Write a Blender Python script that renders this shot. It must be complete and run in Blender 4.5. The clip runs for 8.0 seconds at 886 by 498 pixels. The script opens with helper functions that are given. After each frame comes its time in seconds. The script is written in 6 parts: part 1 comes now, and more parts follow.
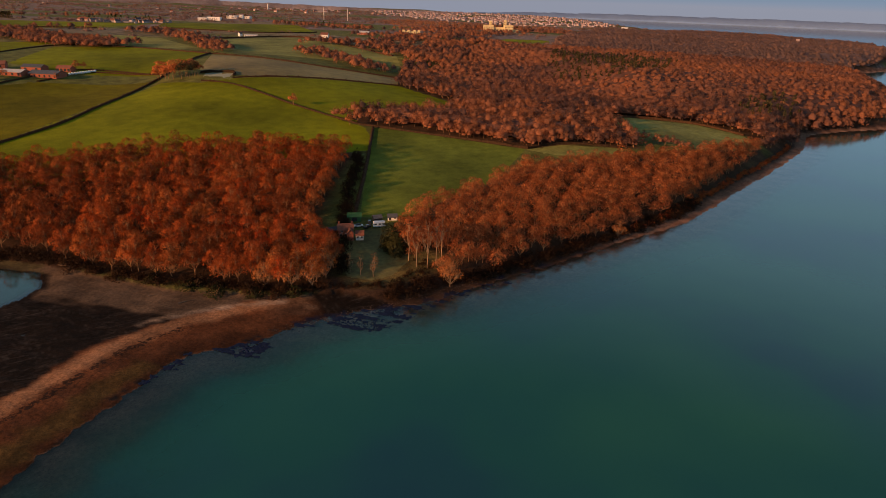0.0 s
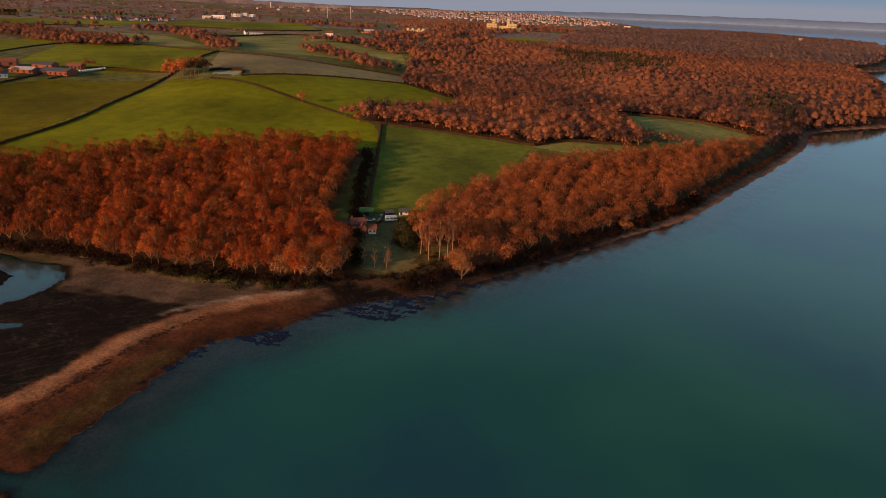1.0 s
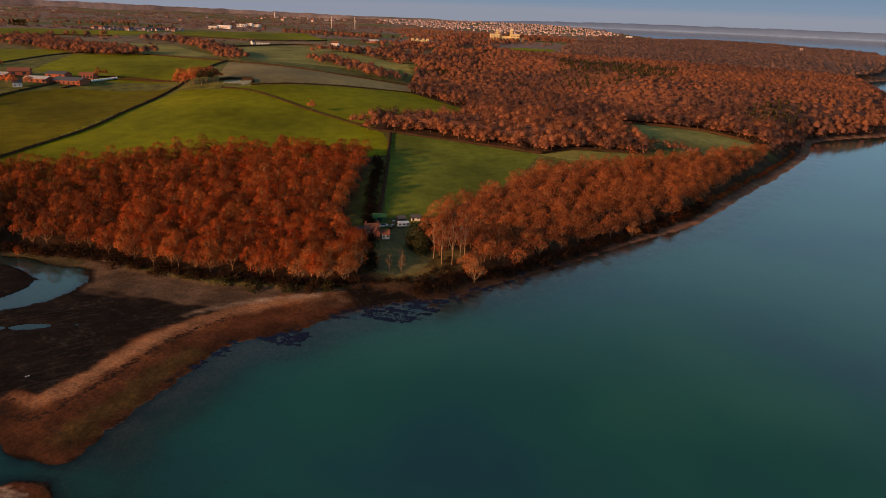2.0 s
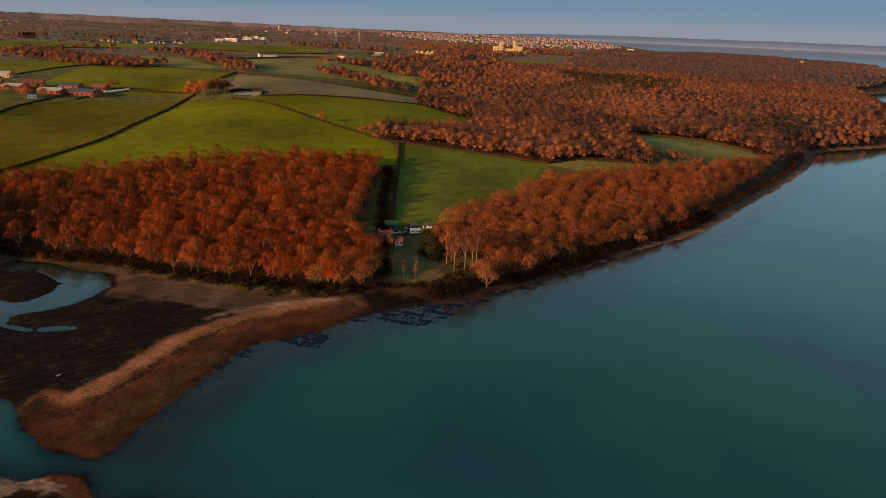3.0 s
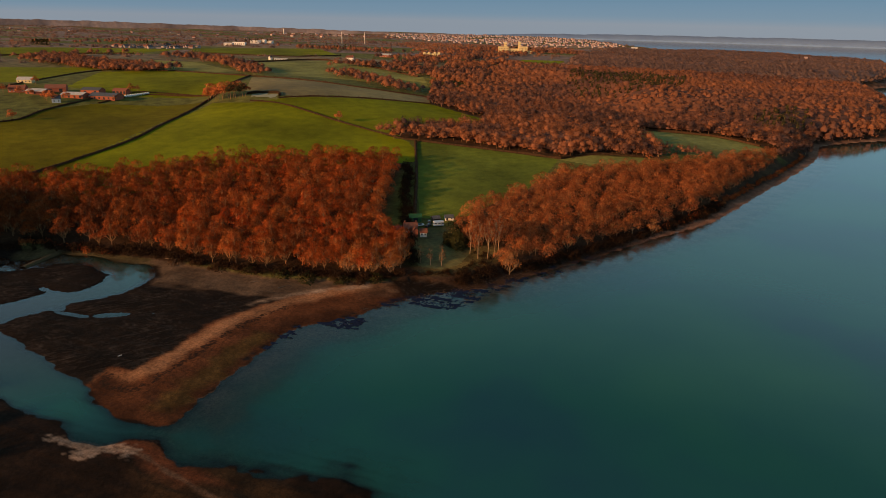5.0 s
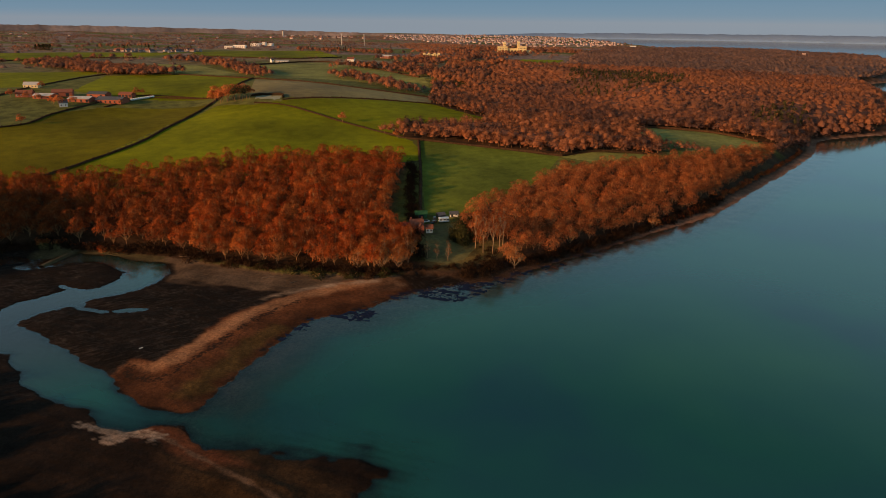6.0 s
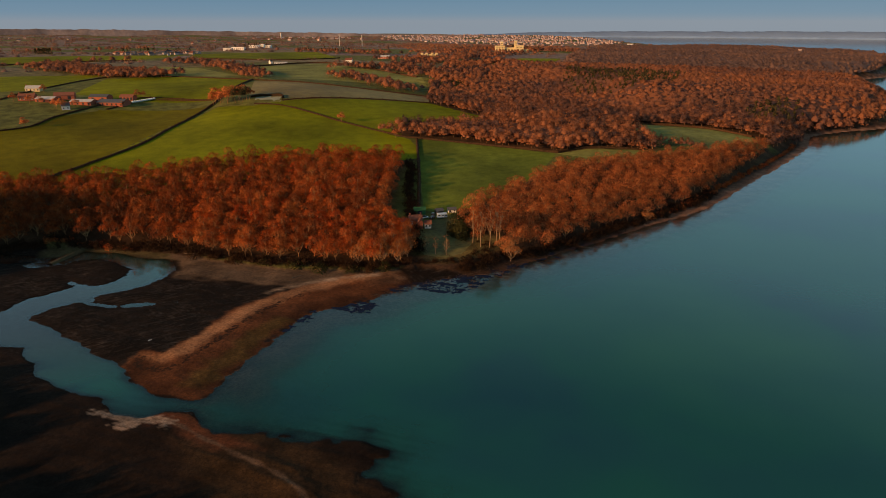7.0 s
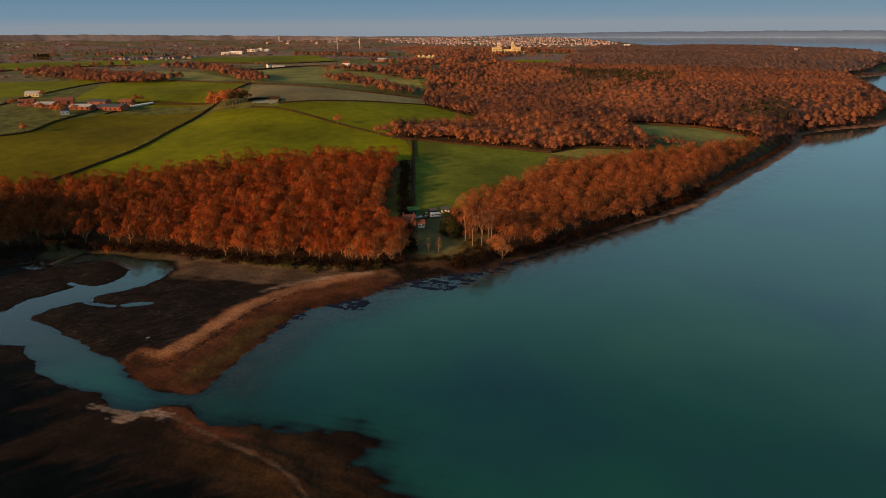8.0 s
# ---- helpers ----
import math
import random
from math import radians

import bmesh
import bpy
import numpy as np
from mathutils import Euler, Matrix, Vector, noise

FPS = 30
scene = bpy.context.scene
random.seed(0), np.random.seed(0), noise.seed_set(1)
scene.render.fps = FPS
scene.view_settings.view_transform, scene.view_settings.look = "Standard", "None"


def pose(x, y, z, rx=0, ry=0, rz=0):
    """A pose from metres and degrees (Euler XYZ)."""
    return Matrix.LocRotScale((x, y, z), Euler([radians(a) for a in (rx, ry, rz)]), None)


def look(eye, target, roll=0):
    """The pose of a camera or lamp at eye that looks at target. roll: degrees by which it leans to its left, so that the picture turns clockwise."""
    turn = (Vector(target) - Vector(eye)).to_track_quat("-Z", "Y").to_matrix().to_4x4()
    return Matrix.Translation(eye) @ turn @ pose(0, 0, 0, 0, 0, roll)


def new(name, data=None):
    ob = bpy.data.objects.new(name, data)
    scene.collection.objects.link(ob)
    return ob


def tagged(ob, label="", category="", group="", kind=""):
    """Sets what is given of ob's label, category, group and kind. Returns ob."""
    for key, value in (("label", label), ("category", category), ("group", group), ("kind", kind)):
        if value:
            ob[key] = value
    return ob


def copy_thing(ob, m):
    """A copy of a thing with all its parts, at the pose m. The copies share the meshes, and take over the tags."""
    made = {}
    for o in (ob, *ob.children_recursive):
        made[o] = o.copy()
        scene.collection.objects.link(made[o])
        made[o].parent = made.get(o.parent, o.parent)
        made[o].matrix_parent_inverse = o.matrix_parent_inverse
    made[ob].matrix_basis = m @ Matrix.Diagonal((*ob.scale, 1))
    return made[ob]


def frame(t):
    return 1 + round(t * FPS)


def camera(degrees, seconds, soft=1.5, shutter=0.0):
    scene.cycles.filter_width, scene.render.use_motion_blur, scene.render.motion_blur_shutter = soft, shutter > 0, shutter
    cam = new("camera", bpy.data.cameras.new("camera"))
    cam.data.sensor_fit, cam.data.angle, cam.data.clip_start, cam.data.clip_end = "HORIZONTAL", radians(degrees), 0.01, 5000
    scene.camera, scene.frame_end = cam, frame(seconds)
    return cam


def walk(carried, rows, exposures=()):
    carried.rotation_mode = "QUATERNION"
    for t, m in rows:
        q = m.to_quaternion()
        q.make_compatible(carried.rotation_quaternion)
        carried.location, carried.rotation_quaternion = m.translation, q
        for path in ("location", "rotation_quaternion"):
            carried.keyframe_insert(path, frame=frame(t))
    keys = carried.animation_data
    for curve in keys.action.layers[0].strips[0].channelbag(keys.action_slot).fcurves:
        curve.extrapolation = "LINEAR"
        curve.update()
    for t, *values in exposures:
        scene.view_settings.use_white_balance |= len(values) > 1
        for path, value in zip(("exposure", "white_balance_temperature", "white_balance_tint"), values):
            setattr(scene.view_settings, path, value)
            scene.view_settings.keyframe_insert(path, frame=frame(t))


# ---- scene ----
cam = camera(70.0, 8.0, soft=0.85)
PATH = [
    (0, (46.31, 33.327, 103.375), (47.187, 34.966, 102.637), 2.0),
    (0.5, (42.813, 31.193, 103.462), (43.689, 32.83, 102.718), 2.1),
    (1, (39.454, 29.299, 103.596), (40.327, 30.938, 102.854), 2.1),
    (1.5, (35.64, 27.486, 103.778), (36.513, 29.128, 103.042), 2.2),
    (2, (32.262, 25.586, 104.058), (33.135, 27.237, 103.342), 2.1),
    (3.5, (20.948, 19.696, 103.924), (21.821, 21.363, 103.247), 2.1),
    (4, (17.017, 17.537, 104.005), (17.888, 19.204, 103.326), 1.9),
    (4.5, (13.671, 15.051, 103.927), (14.536, 16.721, 103.247), 1.6),
    (6, (4.385, 6.245, 104.13), (5.244, 7.919, 103.452), 0.6),
    (6.5, (2.683, 2.732, 104.27), (3.542, 4.406, 103.592), 0.3),
    (7, (1.566, -1.01, 104.154), (2.425, 0.664, 103.476), -0.0),
    (7.5, (1.509, -4.459, 104.326), (2.368, -2.784, 103.649), -0.3),
    (8, (2.117, -7.809, 104.468), (2.976, -6.133, 103.796), -0.5),
]
walk(cam, [(t, look(eye, target, roll)) for t, eye, target, roll in PATH], [(0.0, -0.06, 6500, 24), (2.0, -0.06, 6500, 22), (3.4, -0.06, 6500, 14), (8.0, -0.08, 6500, 10)])

# ---------------------------------------------------------------- light
SUN_AZ, SUN_EL = radians(187), radians(13.5)          # sun stands over the land, low in the morning
world = bpy.data.worlds.new("sky")
scene.world = world
world.use_nodes = True
wn = world.node_tree
sky = wn.nodes.new("ShaderNodeTexSky")
sky.sky_type, sky.sun_disc = "NISHITA", False
sky.sun_elevation, sky.sun_rotation = SUN_EL, math.pi / 2 - SUN_AZ
sky.air_density, sky.dust_density, sky.ozone_density = 1.3, 0.3, 3.0
# a thin grey-blue veil of high cloud over the clear sky, paler towards the horizon
geo, sep, veil, mix = (wn.nodes.new(k) for k in ("ShaderNodeTexCoord", "ShaderNodeSeparateXYZ", "ShaderNodeValToRGB", "ShaderNodeMix"))
wn.links.new(geo.outputs["Generated"], sep.inputs[0])
wn.links.new(sep.outputs["Z"], veil.inputs[0])
# the bright band at 0.15 to 0.34, out of view, is added to brighten the water
for e, (p, c) in zip([veil.color_ramp.elements[0], veil.color_ramp.elements[1]] + [veil.color_ramp.elements.new(0.5) for _ in range(5)],
                     ((0.0, (2.1, 2.55, 3.1)), (1.0, (0.25, 0.4, 0.7)), (0.010, (1.42, 2.32, 3.2)), (0.035, (1.0, 2.02, 3.1)), (0.15, (3.0, 5.3, 6.7)), (0.34, (2.7, 4.9, 6.1)), (0.54, (0.62, 1.2, 1.5)))):
    e.position, e.color = p, (*c, 1)
mix.data_type = "RGBA"
mix.inputs[0].default_value = 0.94
wn.links.new(sky.outputs[0], mix.inputs[6])
wn.links.new(veil.outputs[0], mix.inputs[7])
wn.links.new(mix.outputs[2], wn.nodes["Background"].inputs[0])
wn.nodes["Background"].inputs[1].default_value = 0.12
sun = new("sun", bpy.data.lights.new("sun", "SUN"))
sun.data.energy, sun.data.angle, sun.data.color = 6.3, radians(1.4), (1.0, 0.51, 0.20)
toward = Vector((math.cos(SUN_EL) * math.cos(SUN_AZ), math.cos(SUN_EL) * math.sin(SUN_AZ), math.sin(SUN_EL)))
sun.matrix_world = look(toward * 500, (0, 0, 0))


# ---------------------------------------------------------------- materials
def nodes_of(name):
    m = bpy.data.materials.new(name)
    m.use_nodes = True
    return m, m.node_tree.nodes, m.node_tree.links, m.node_tree.nodes["Principled BSDF"]


def noise_at(nt, scale, detail=4.0, object_space=True):
    tc, nz = nt.nodes.new("ShaderNodeNewGeometry"), nt.nodes.new("ShaderNodeTexNoise")
    nz.inputs["Scale"].default_value, nz.inputs["Detail"].default_value = scale, detail
    nt.links.new(tc.outputs["Position"], nz.inputs["Vector"])
    return nz


def ramp_of(nt, fac, stops):
    r = nt.nodes.new("ShaderNodeValToRGB")
    while len(r.color_ramp.elements) < len(stops):
        r.color_ramp.elements.new(0.5)
    for e, (p, c) in zip(r.color_ramp.elements, stops):
        e.position, e.color = p, (*c, 1)
    nt.links.new(fac, r.inputs[0])
    return r


def blend(nt, a, b, fac, mode="MIX"):
    x = nt.nodes.new("ShaderNodeMix")
    x.data_type, x.blend_type = "RGBA", mode
    for sock, v in ((x.inputs[6], a), (x.inputs[7], b), (x.inputs[0], fac)):
        if isinstance(v, bpy.types.NodeSocket):
            nt.links.new(v, sock)
        elif isinstance(v, tuple):
            sock.default_value = (*v, 1)
        else:
            sock.default_value = v
    return x.outputs[2]


def surface(name, dark, light, scale, rough=0.9, coarse=None, bump=0.0, bump_scale=None, metallic=0.0, vary=0.0, sheen=0.25):
    """A procedural material: two colours mixed by fine and coarse noise, with relief."""
    m, n, l, p = nodes_of(name)
    nt = m.node_tree
    fine = noise_at(nt, scale)
    col = ramp_of(nt, fine.outputs[0], [(0.3, dark), (0.7, light)]).outputs[0]
    if coarse:
        big = noise_at(nt, coarse, 3.0)
        tone = ramp_of(nt, big.outputs[0], [(0.32, (0.62, 0.62, 0.62)), (0.68, (1.25, 1.22, 1.15))]).outputs[0]
        col = blend(nt, col, tone, 1.0, "MULTIPLY")
        patch = ramp_of(nt, noise_at(nt, coarse * 9, 6.0).outputs[0], [(0.34, (0.84, 0.84, 0.84)), (0.5, (1.0, 1.0, 1.0)), (0.66, (1.16, 1.14, 1.08))]).outputs[0]
        col = blend(nt, col, patch, 1.0, "MULTIPLY")
    if vary:
        info = n.new("ShaderNodeObjectInfo")
        tone = ramp_of(nt, info.outputs["Random"], [(0.0, (1 - vary,) * 3), (1.0, (1 + vary,) * 3)]).outputs[0]
        col = blend(nt, col, tone, 1.0, "MULTIPLY")
    l.new(col, p.inputs["Base Color"])
    p.inputs["Roughness"].default_value, p.inputs["Metallic"].default_value = rough, metallic
    p.inputs["Specular IOR Level"].default_value = sheen
    if bump:
        b = n.new("ShaderNodeBump")
        b.inputs["Strength"].default_value = bump
        b.inputs["Distance"].default_value = 0.5
        l.new(noise_at(nt, bump_scale or scale).outputs[0], b.inputs["Height"])
        l.new(b.outputs[0], p.inputs["Normal"])
    return m


def foliage(name, stops, rough=0.85, speck=0.25, mottle=0.38, through_light=0.3):
    """Twigs or needles: the hue runs from tree to tree, and a little from twig to twig."""
    m, n, l, p = nodes_of(name)
    nt = m.node_tree
    att, info, add, fr, geo = (n.new(k) for k in ("ShaderNodeAttribute", "ShaderNodeObjectInfo", "ShaderNodeMath", "ShaderNodeMath", "ShaderNodeNewGeometry"))
    att.attribute_name = "hue"
    add.operation, fr.operation = "ADD", "FRACT"
    l.new(att.outputs["Fac"], add.inputs[0]); l.new(info.outputs["Random"], add.inputs[1]); l.new(add.outputs[0], fr.inputs[0])
    col = ramp_of(nt, fr.outputs[0], stops).outputs[0]
    tone = ramp_of(nt, geo.outputs["Random Per Island"], [(0.0, (1 - speck,) * 3), (1.0, (1 + speck,) * 3)]).outputs[0]
    col = blend(nt, col, ramp_of(nt, noise_at(nt, 0.9, 4.0).outputs[0], [(0.3, (1 - mottle,) * 3), (0.7, (1 + mottle,) * 3)]).outputs[0], 1.0, "MULTIPLY")
    l.new(blend(nt, col, tone, 1.0, "MULTIPLY"), p.inputs["Base Color"])
    p.inputs["Roughness"].default_value = rough
    p.inputs["Specular IOR Level"].default_value = 0.1
    airy, mix = n.new("ShaderNodeBsdfTranslucent"), n.new("ShaderNodeMixShader")
    mix.inputs[0].default_value = through_light
    l.new(p.inputs["Base Color"].links[0].from_socket, airy.inputs[0])
    l.new(p.outputs[0], mix.inputs[1]); l.new(airy.outputs[0], mix.inputs[2])
    l.new(mix.outputs[0], n["Material Output"].inputs[0])
    return m


TWIG = foliage("twigs", [(0.0, (0.389, 0.082, 0.018)), (0.2, (0.502, 0.121, 0.028)), (0.42, (0.176, 0.048, 0.017)), (0.6, (0.352, 0.098, 0.028)), (0.75, (0.565, 0.175, 0.044)), (0.9, (0.478, 0.074, 0.016)), (1.0, (0.389, 0.088, 0.018))], speck=0.5)
BROWN_TWIG = foliage("brown_twigs", [(0.0, (0.459, 0.132, 0.041)), (0.25, (0.596, 0.200, 0.067)), (0.45, (0.273, 0.092, 0.033)), (0.7, (0.522, 0.171, 0.060)), (0.85, (0.373, 0.126, 0.046)), (1.0, (0.459, 0.132, 0.041))], speck=0.5)
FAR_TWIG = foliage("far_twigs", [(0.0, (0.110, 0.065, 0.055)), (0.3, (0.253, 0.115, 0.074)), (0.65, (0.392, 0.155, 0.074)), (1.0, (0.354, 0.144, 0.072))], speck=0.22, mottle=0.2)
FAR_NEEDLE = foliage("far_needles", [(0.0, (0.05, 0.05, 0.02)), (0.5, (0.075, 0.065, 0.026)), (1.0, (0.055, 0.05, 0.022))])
# twigs of the farthest woods, greyed and lightened to paint in haze
HAZY_TWIG = foliage("hazy_twigs", [(0.0, (0.172, 0.113, 0.098)), (0.5, (0.241, 0.140, 0.108)), (1.0, (0.276, 0.159, 0.118))], speck=0.15, mottle=0.1)
GOLD_TWIG = foliage("golden_twigs", [(0.0, (0.40, 0.135, 0.034)), (0.5, (0.50, 0.19, 0.050)), (1.0, (0.38, 0.12, 0.030))], speck=0.5)
NEEDLE = foliage("needles", [(0.0, (0.026, 0.034, 0.012)), (0.5, (0.044, 0.044, 0.014)), (1.0, (0.03, 0.032, 0.012))])
IVY = foliage("hedge_twigs", [(0.0, (0.052, 0.028, 0.015)), (0.5, (0.075, 0.038, 0.018)), (1.0, (0.042, 0.027, 0.015))])
# darker copy of the hedge twigs, with shade put into the colour
SHADED_BRAMBLE = foliage("shaded_bramble_stems", [(0.0, (0.030, 0.016, 0.009)), (0.5, (0.044, 0.022, 0.011)), (1.0, (0.024, 0.016, 0.009))])
BARK = surface("bark", (0.20, 0.108, 0.048), (0.40, 0.23, 0.105), 0.4)
PALE_BARK = surface("pale_bark", (0.22, 0.14, 0.08), (0.40, 0.27, 0.155), 0.5)
GRASS = surface("grass", (0.130, 0.158, 0.003), (0.178, 0.200, 0.005), 0.9, coarse=0.012, bump=0.15, sheen=0.03)
GRASS_OLIVE = surface("dry_grass", (0.104, 0.098, 0.002), (0.136, 0.126, 0.003), 0.9, coarse=0.012, bump=0.15, sheen=0.03)
# darker, greyer copy of the grass, with the wood's shade in the colour
GRASS_SHADED = surface("shaded_grass", (0.102, 0.142, 0.020), (0.132, 0.172, 0.028), 0.9, coarse=0.02, bump=0.15, sheen=0.03)
GRASS_PALE = surface("frosted_grass", (0.17, 0.19, 0.055), (0.23, 0.24, 0.075), 0.6, coarse=0.02, bump=0.15, sheen=0.05)
LAWN = surface("worn_lawn", (0.115, 0.105, 0.042), (0.165, 0.165, 0.060), 0.5, coarse=0.06, bump=0.3)
BRICK = surface("red_brick", (0.24, 0.07, 0.042), (0.36, 0.115, 0.065), 2.0)
# distant town colours, paled so that haze sits in the base colour
HAZY_TILE = surface("hazy_roof_tile", (0.20, 0.105, 0.09), (0.28, 0.15, 0.13), 0.2, vary=0.2)
HAZY_SLATE = surface("hazy_slate", (0.17, 0.15, 0.155), (0.24, 0.21, 0.21), 0.2, vary=0.2)
TOWN_PALE = surface("hazy_town_wall", (0.34, 0.27, 0.27), (0.46, 0.38, 0.38), 0.05, vary=0.3)
STONE = surface("yellow_stone", (0.55, 0.44, 0.22), (0.70, 0.58, 0.32), 0.4)
RENDER = surface("white_render", (0.68, 0.65, 0.60), (0.82, 0.80, 0.76), 1.0, vary=0.15)
TOWN_WALL = surface("town_wall", (0.28, 0.20, 0.18), (0.42, 0.33, 0.30), 0.05, vary=0.4)
TILE = surface("red_roof_tile", (0.15, 0.06, 0.042), (0.24, 0.095, 0.062), 1.5, vary=0.2)
SLATE = surface("grey_slate", (0.05, 0.056, 0.068), (0.09, 0.098, 0.115), 1.2, rough=0.6, vary=0.2)
SHEET = surface("pale_sheet_roof", (0.34, 0.36, 0.38), (0.46, 0.48, 0.50), 0.6, rough=0.5)
GLASS = surface("dark_window", (0.02, 0.025, 0.03), (0.05, 0.055, 0.06), 0.5, rough=0.15)
GREEN_PAINT = surface("green_sheeting", (0.03, 0.11, 0.04), (0.05, 0.16, 0.06), 1.5, rough=0.6)
PLASTIC = surface("white_plastic", (0.74, 0.76, 0.76), (0.86, 0.87, 0.87), 1.0, rough=0.4)
DARK_PAINT = surface("dark_car_paint", (0.02, 0.022, 0.03), (0.04, 0.045, 0.055), 1.0, rough=0.3)
RUBBER = surface("tyre_rubber", (0.015, 0.015, 0.015), (0.03, 0.03, 0.03), 5.0)
CONCRETE = surface("pale_concrete", (0.48, 0.45, 0.42), (0.62, 0.58, 0.54), 0.3)
ROCK = surface("weedy_rock", (0.006, 0.012, 0.034), (0.014, 0.024, 0.060), 1.2, bump=0.4, sheen=0.05)
PEBBLE = surface("beach_stone", (0.028, 0.019, 0.014), (0.085, 0.056, 0.040), 1.5, bump=0.3)
DRIFT = surface("driftwood", (0.07, 0.05, 0.035), (0.16, 0.12, 0.09), 2.0)
EARTH = surface("turf_bank", (0.05, 0.04, 0.02), (0.10, 0.075, 0.035), 0.8, bump=0.5)
# backdrop colours with the haze of distance mixed into them
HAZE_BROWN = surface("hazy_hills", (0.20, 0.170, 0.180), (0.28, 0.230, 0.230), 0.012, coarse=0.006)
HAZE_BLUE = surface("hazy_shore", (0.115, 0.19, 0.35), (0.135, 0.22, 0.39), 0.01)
HAZE_PALE = surface("hazed_far_water", (0.26, 0.40, 0.62), (0.29, 0.44, 0.67), 0.002)
STUBBLE = surface("stubble", (0.17, 0.15, 0.055), (0.21, 0.18, 0.07), 0.6, coarse=0.012, bump=0.3)
FROST = surface("frosted_plot", (0.20, 0.23, 0.17), (0.28, 0.31, 0.24), 0.5)


def painted(name, rough, bump, bump_scale):
    """Shore soils: the kind of soil comes from the ground's own colour layer, broken up by grain."""
    m, n, l, p = nodes_of(name)
    nt = m.node_tree
    att = n.new("ShaderNodeAttribute")
    att.attribute_name = "soil"
    fine, big = noise_at(nt, 0.9, 6.0), noise_at(nt, 0.09, 4.0)
    c = blend(nt, att.outputs["Color"], ramp_of(nt, fine.outputs[0], [(0.3, (0.72, 0.72, 0.72)), (0.7, (1.30, 1.28, 1.26))]).outputs[0], 1.0, "MULTIPLY")
    c = blend(nt, c, ramp_of(nt, big.outputs[0], [(0.35, (0.62, 0.62, 0.62)), (0.65, (1.32, 1.3, 1.27))]).outputs[0], 1.0, "MULTIPLY")
    # broken tide lines of dark wrack along the bank
    crest, sway, both, both1 = (n.new(k) for k in ("ShaderNodeAttribute", "ShaderNodeMath", "ShaderNodeMath", "ShaderNodeMath"))
    crest.attribute_name = "crest"
    sway.operation, both.operation, both1.operation = "MULTIPLY_ADD", "MULTIPLY", "MULTIPLY"
    l.new(noise_at(nt, 0.45, 5.0).outputs[0], sway.inputs[0])
    sway.inputs[1].default_value = 5.0
    l.new(crest.outputs["Fac"], sway.inputs[2])
    both1.inputs[1].default_value = 0.1
    l.new(sway.outputs[0], both1.inputs[0])
    line = ramp_of(nt, both1.outputs[0], [(0.20, (0.9,) * 3), (0.34, (0.8,) * 3), (0.37, (0.0,) * 3), (0.50, (0.0,) * 3), (0.53, (0.5,) * 3), (0.58, (0.0,) * 3)])
    torn = ramp_of(nt, noise_at(nt, 1.3, 6.0).outputs[0], [(0.42, (0.0,) * 3), (0.50, (1.0,) * 3)])
    l.new(line.outputs[0], both.inputs[0]); l.new(torn.outputs[0], both.inputs[1])
    c = blend(nt, c, (0.022, 0.014, 0.010), both.outputs[0])
    # wet rills that wander over the mud
    mud = n.new("ShaderNodeAttribute")
    mud.attribute_name = "mud"
    place, turn, streak = (n.new(k) for k in ("ShaderNodeNewGeometry", "ShaderNodeMapping", "ShaderNodeTexNoise"))
    turn.inputs["Rotation"].default_value[2] = radians(27)
    turn.inputs["Scale"].default_value = (0.16, 0.55, 0.3)
    streak.inputs["Scale"].default_value, streak.inputs["Detail"].default_value, streak.inputs["Distortion"].default_value = 1.0, 7.0, 1.4
    l.new(place.outputs["Position"], turn.inputs["Vector"]); l.new(turn.outputs[0], streak.inputs["Vector"])
    vein = ramp_of(nt, streak.outputs[0], [(0.50, (0.0,) * 3), (0.56, (0.35,) * 3), (0.62, (0.1,) * 3), (0.66, (0.9,) * 3), (0.72, (0.3,) * 3)])
    thin = ramp_of(nt, noise_at(nt, 0.06, 3.0).outputs[0], [(0.40, (0.05,) * 3), (0.60, (0.6,) * 3)])
    both2, both3 = n.new("ShaderNodeMath"), n.new("ShaderNodeMath")
    both2.operation = both3.operation = "MULTIPLY"
    l.new(vein.outputs[0], both2.inputs[0]); l.new(thin.outputs[0], both2.inputs[1])
    l.new(both2.outputs[0], both3.inputs[0]); l.new(mud.outputs["Fac"], both3.inputs[1])
    c = blend(nt, c, (0.085, 0.070, 0.060), both3.outputs[0])
    # fine ragged flecks
    fleck = ramp_of(nt, noise_at(nt, 2.4, 8.0).outputs[0], [(0.36, (0.66,) * 3), (0.46, (1.0,) * 3), (0.58, (1.0,) * 3), (0.68, (1.4, 1.36, 1.32))]).outputs[0]
    c = blend(nt, c, fleck, 1.0, "MULTIPLY")
    l.new(c, p.inputs["Base Color"])
    p.inputs["Roughness"].default_value = rough
    p.inputs["Specular IOR Level"].default_value = 0.06
    b = n.new("ShaderNodeBump")
    b.inputs["Strength"].default_value, b.inputs["Distance"].default_value = bump, 0.4
    l.new(noise_at(nt, bump_scale, 6.0).outputs[0], b.inputs["Height"])
    l.new(b.outputs[0], p.inputs["Normal"])
    return m


SOIL = painted("soil", 0.9, 0.4, 0.6)


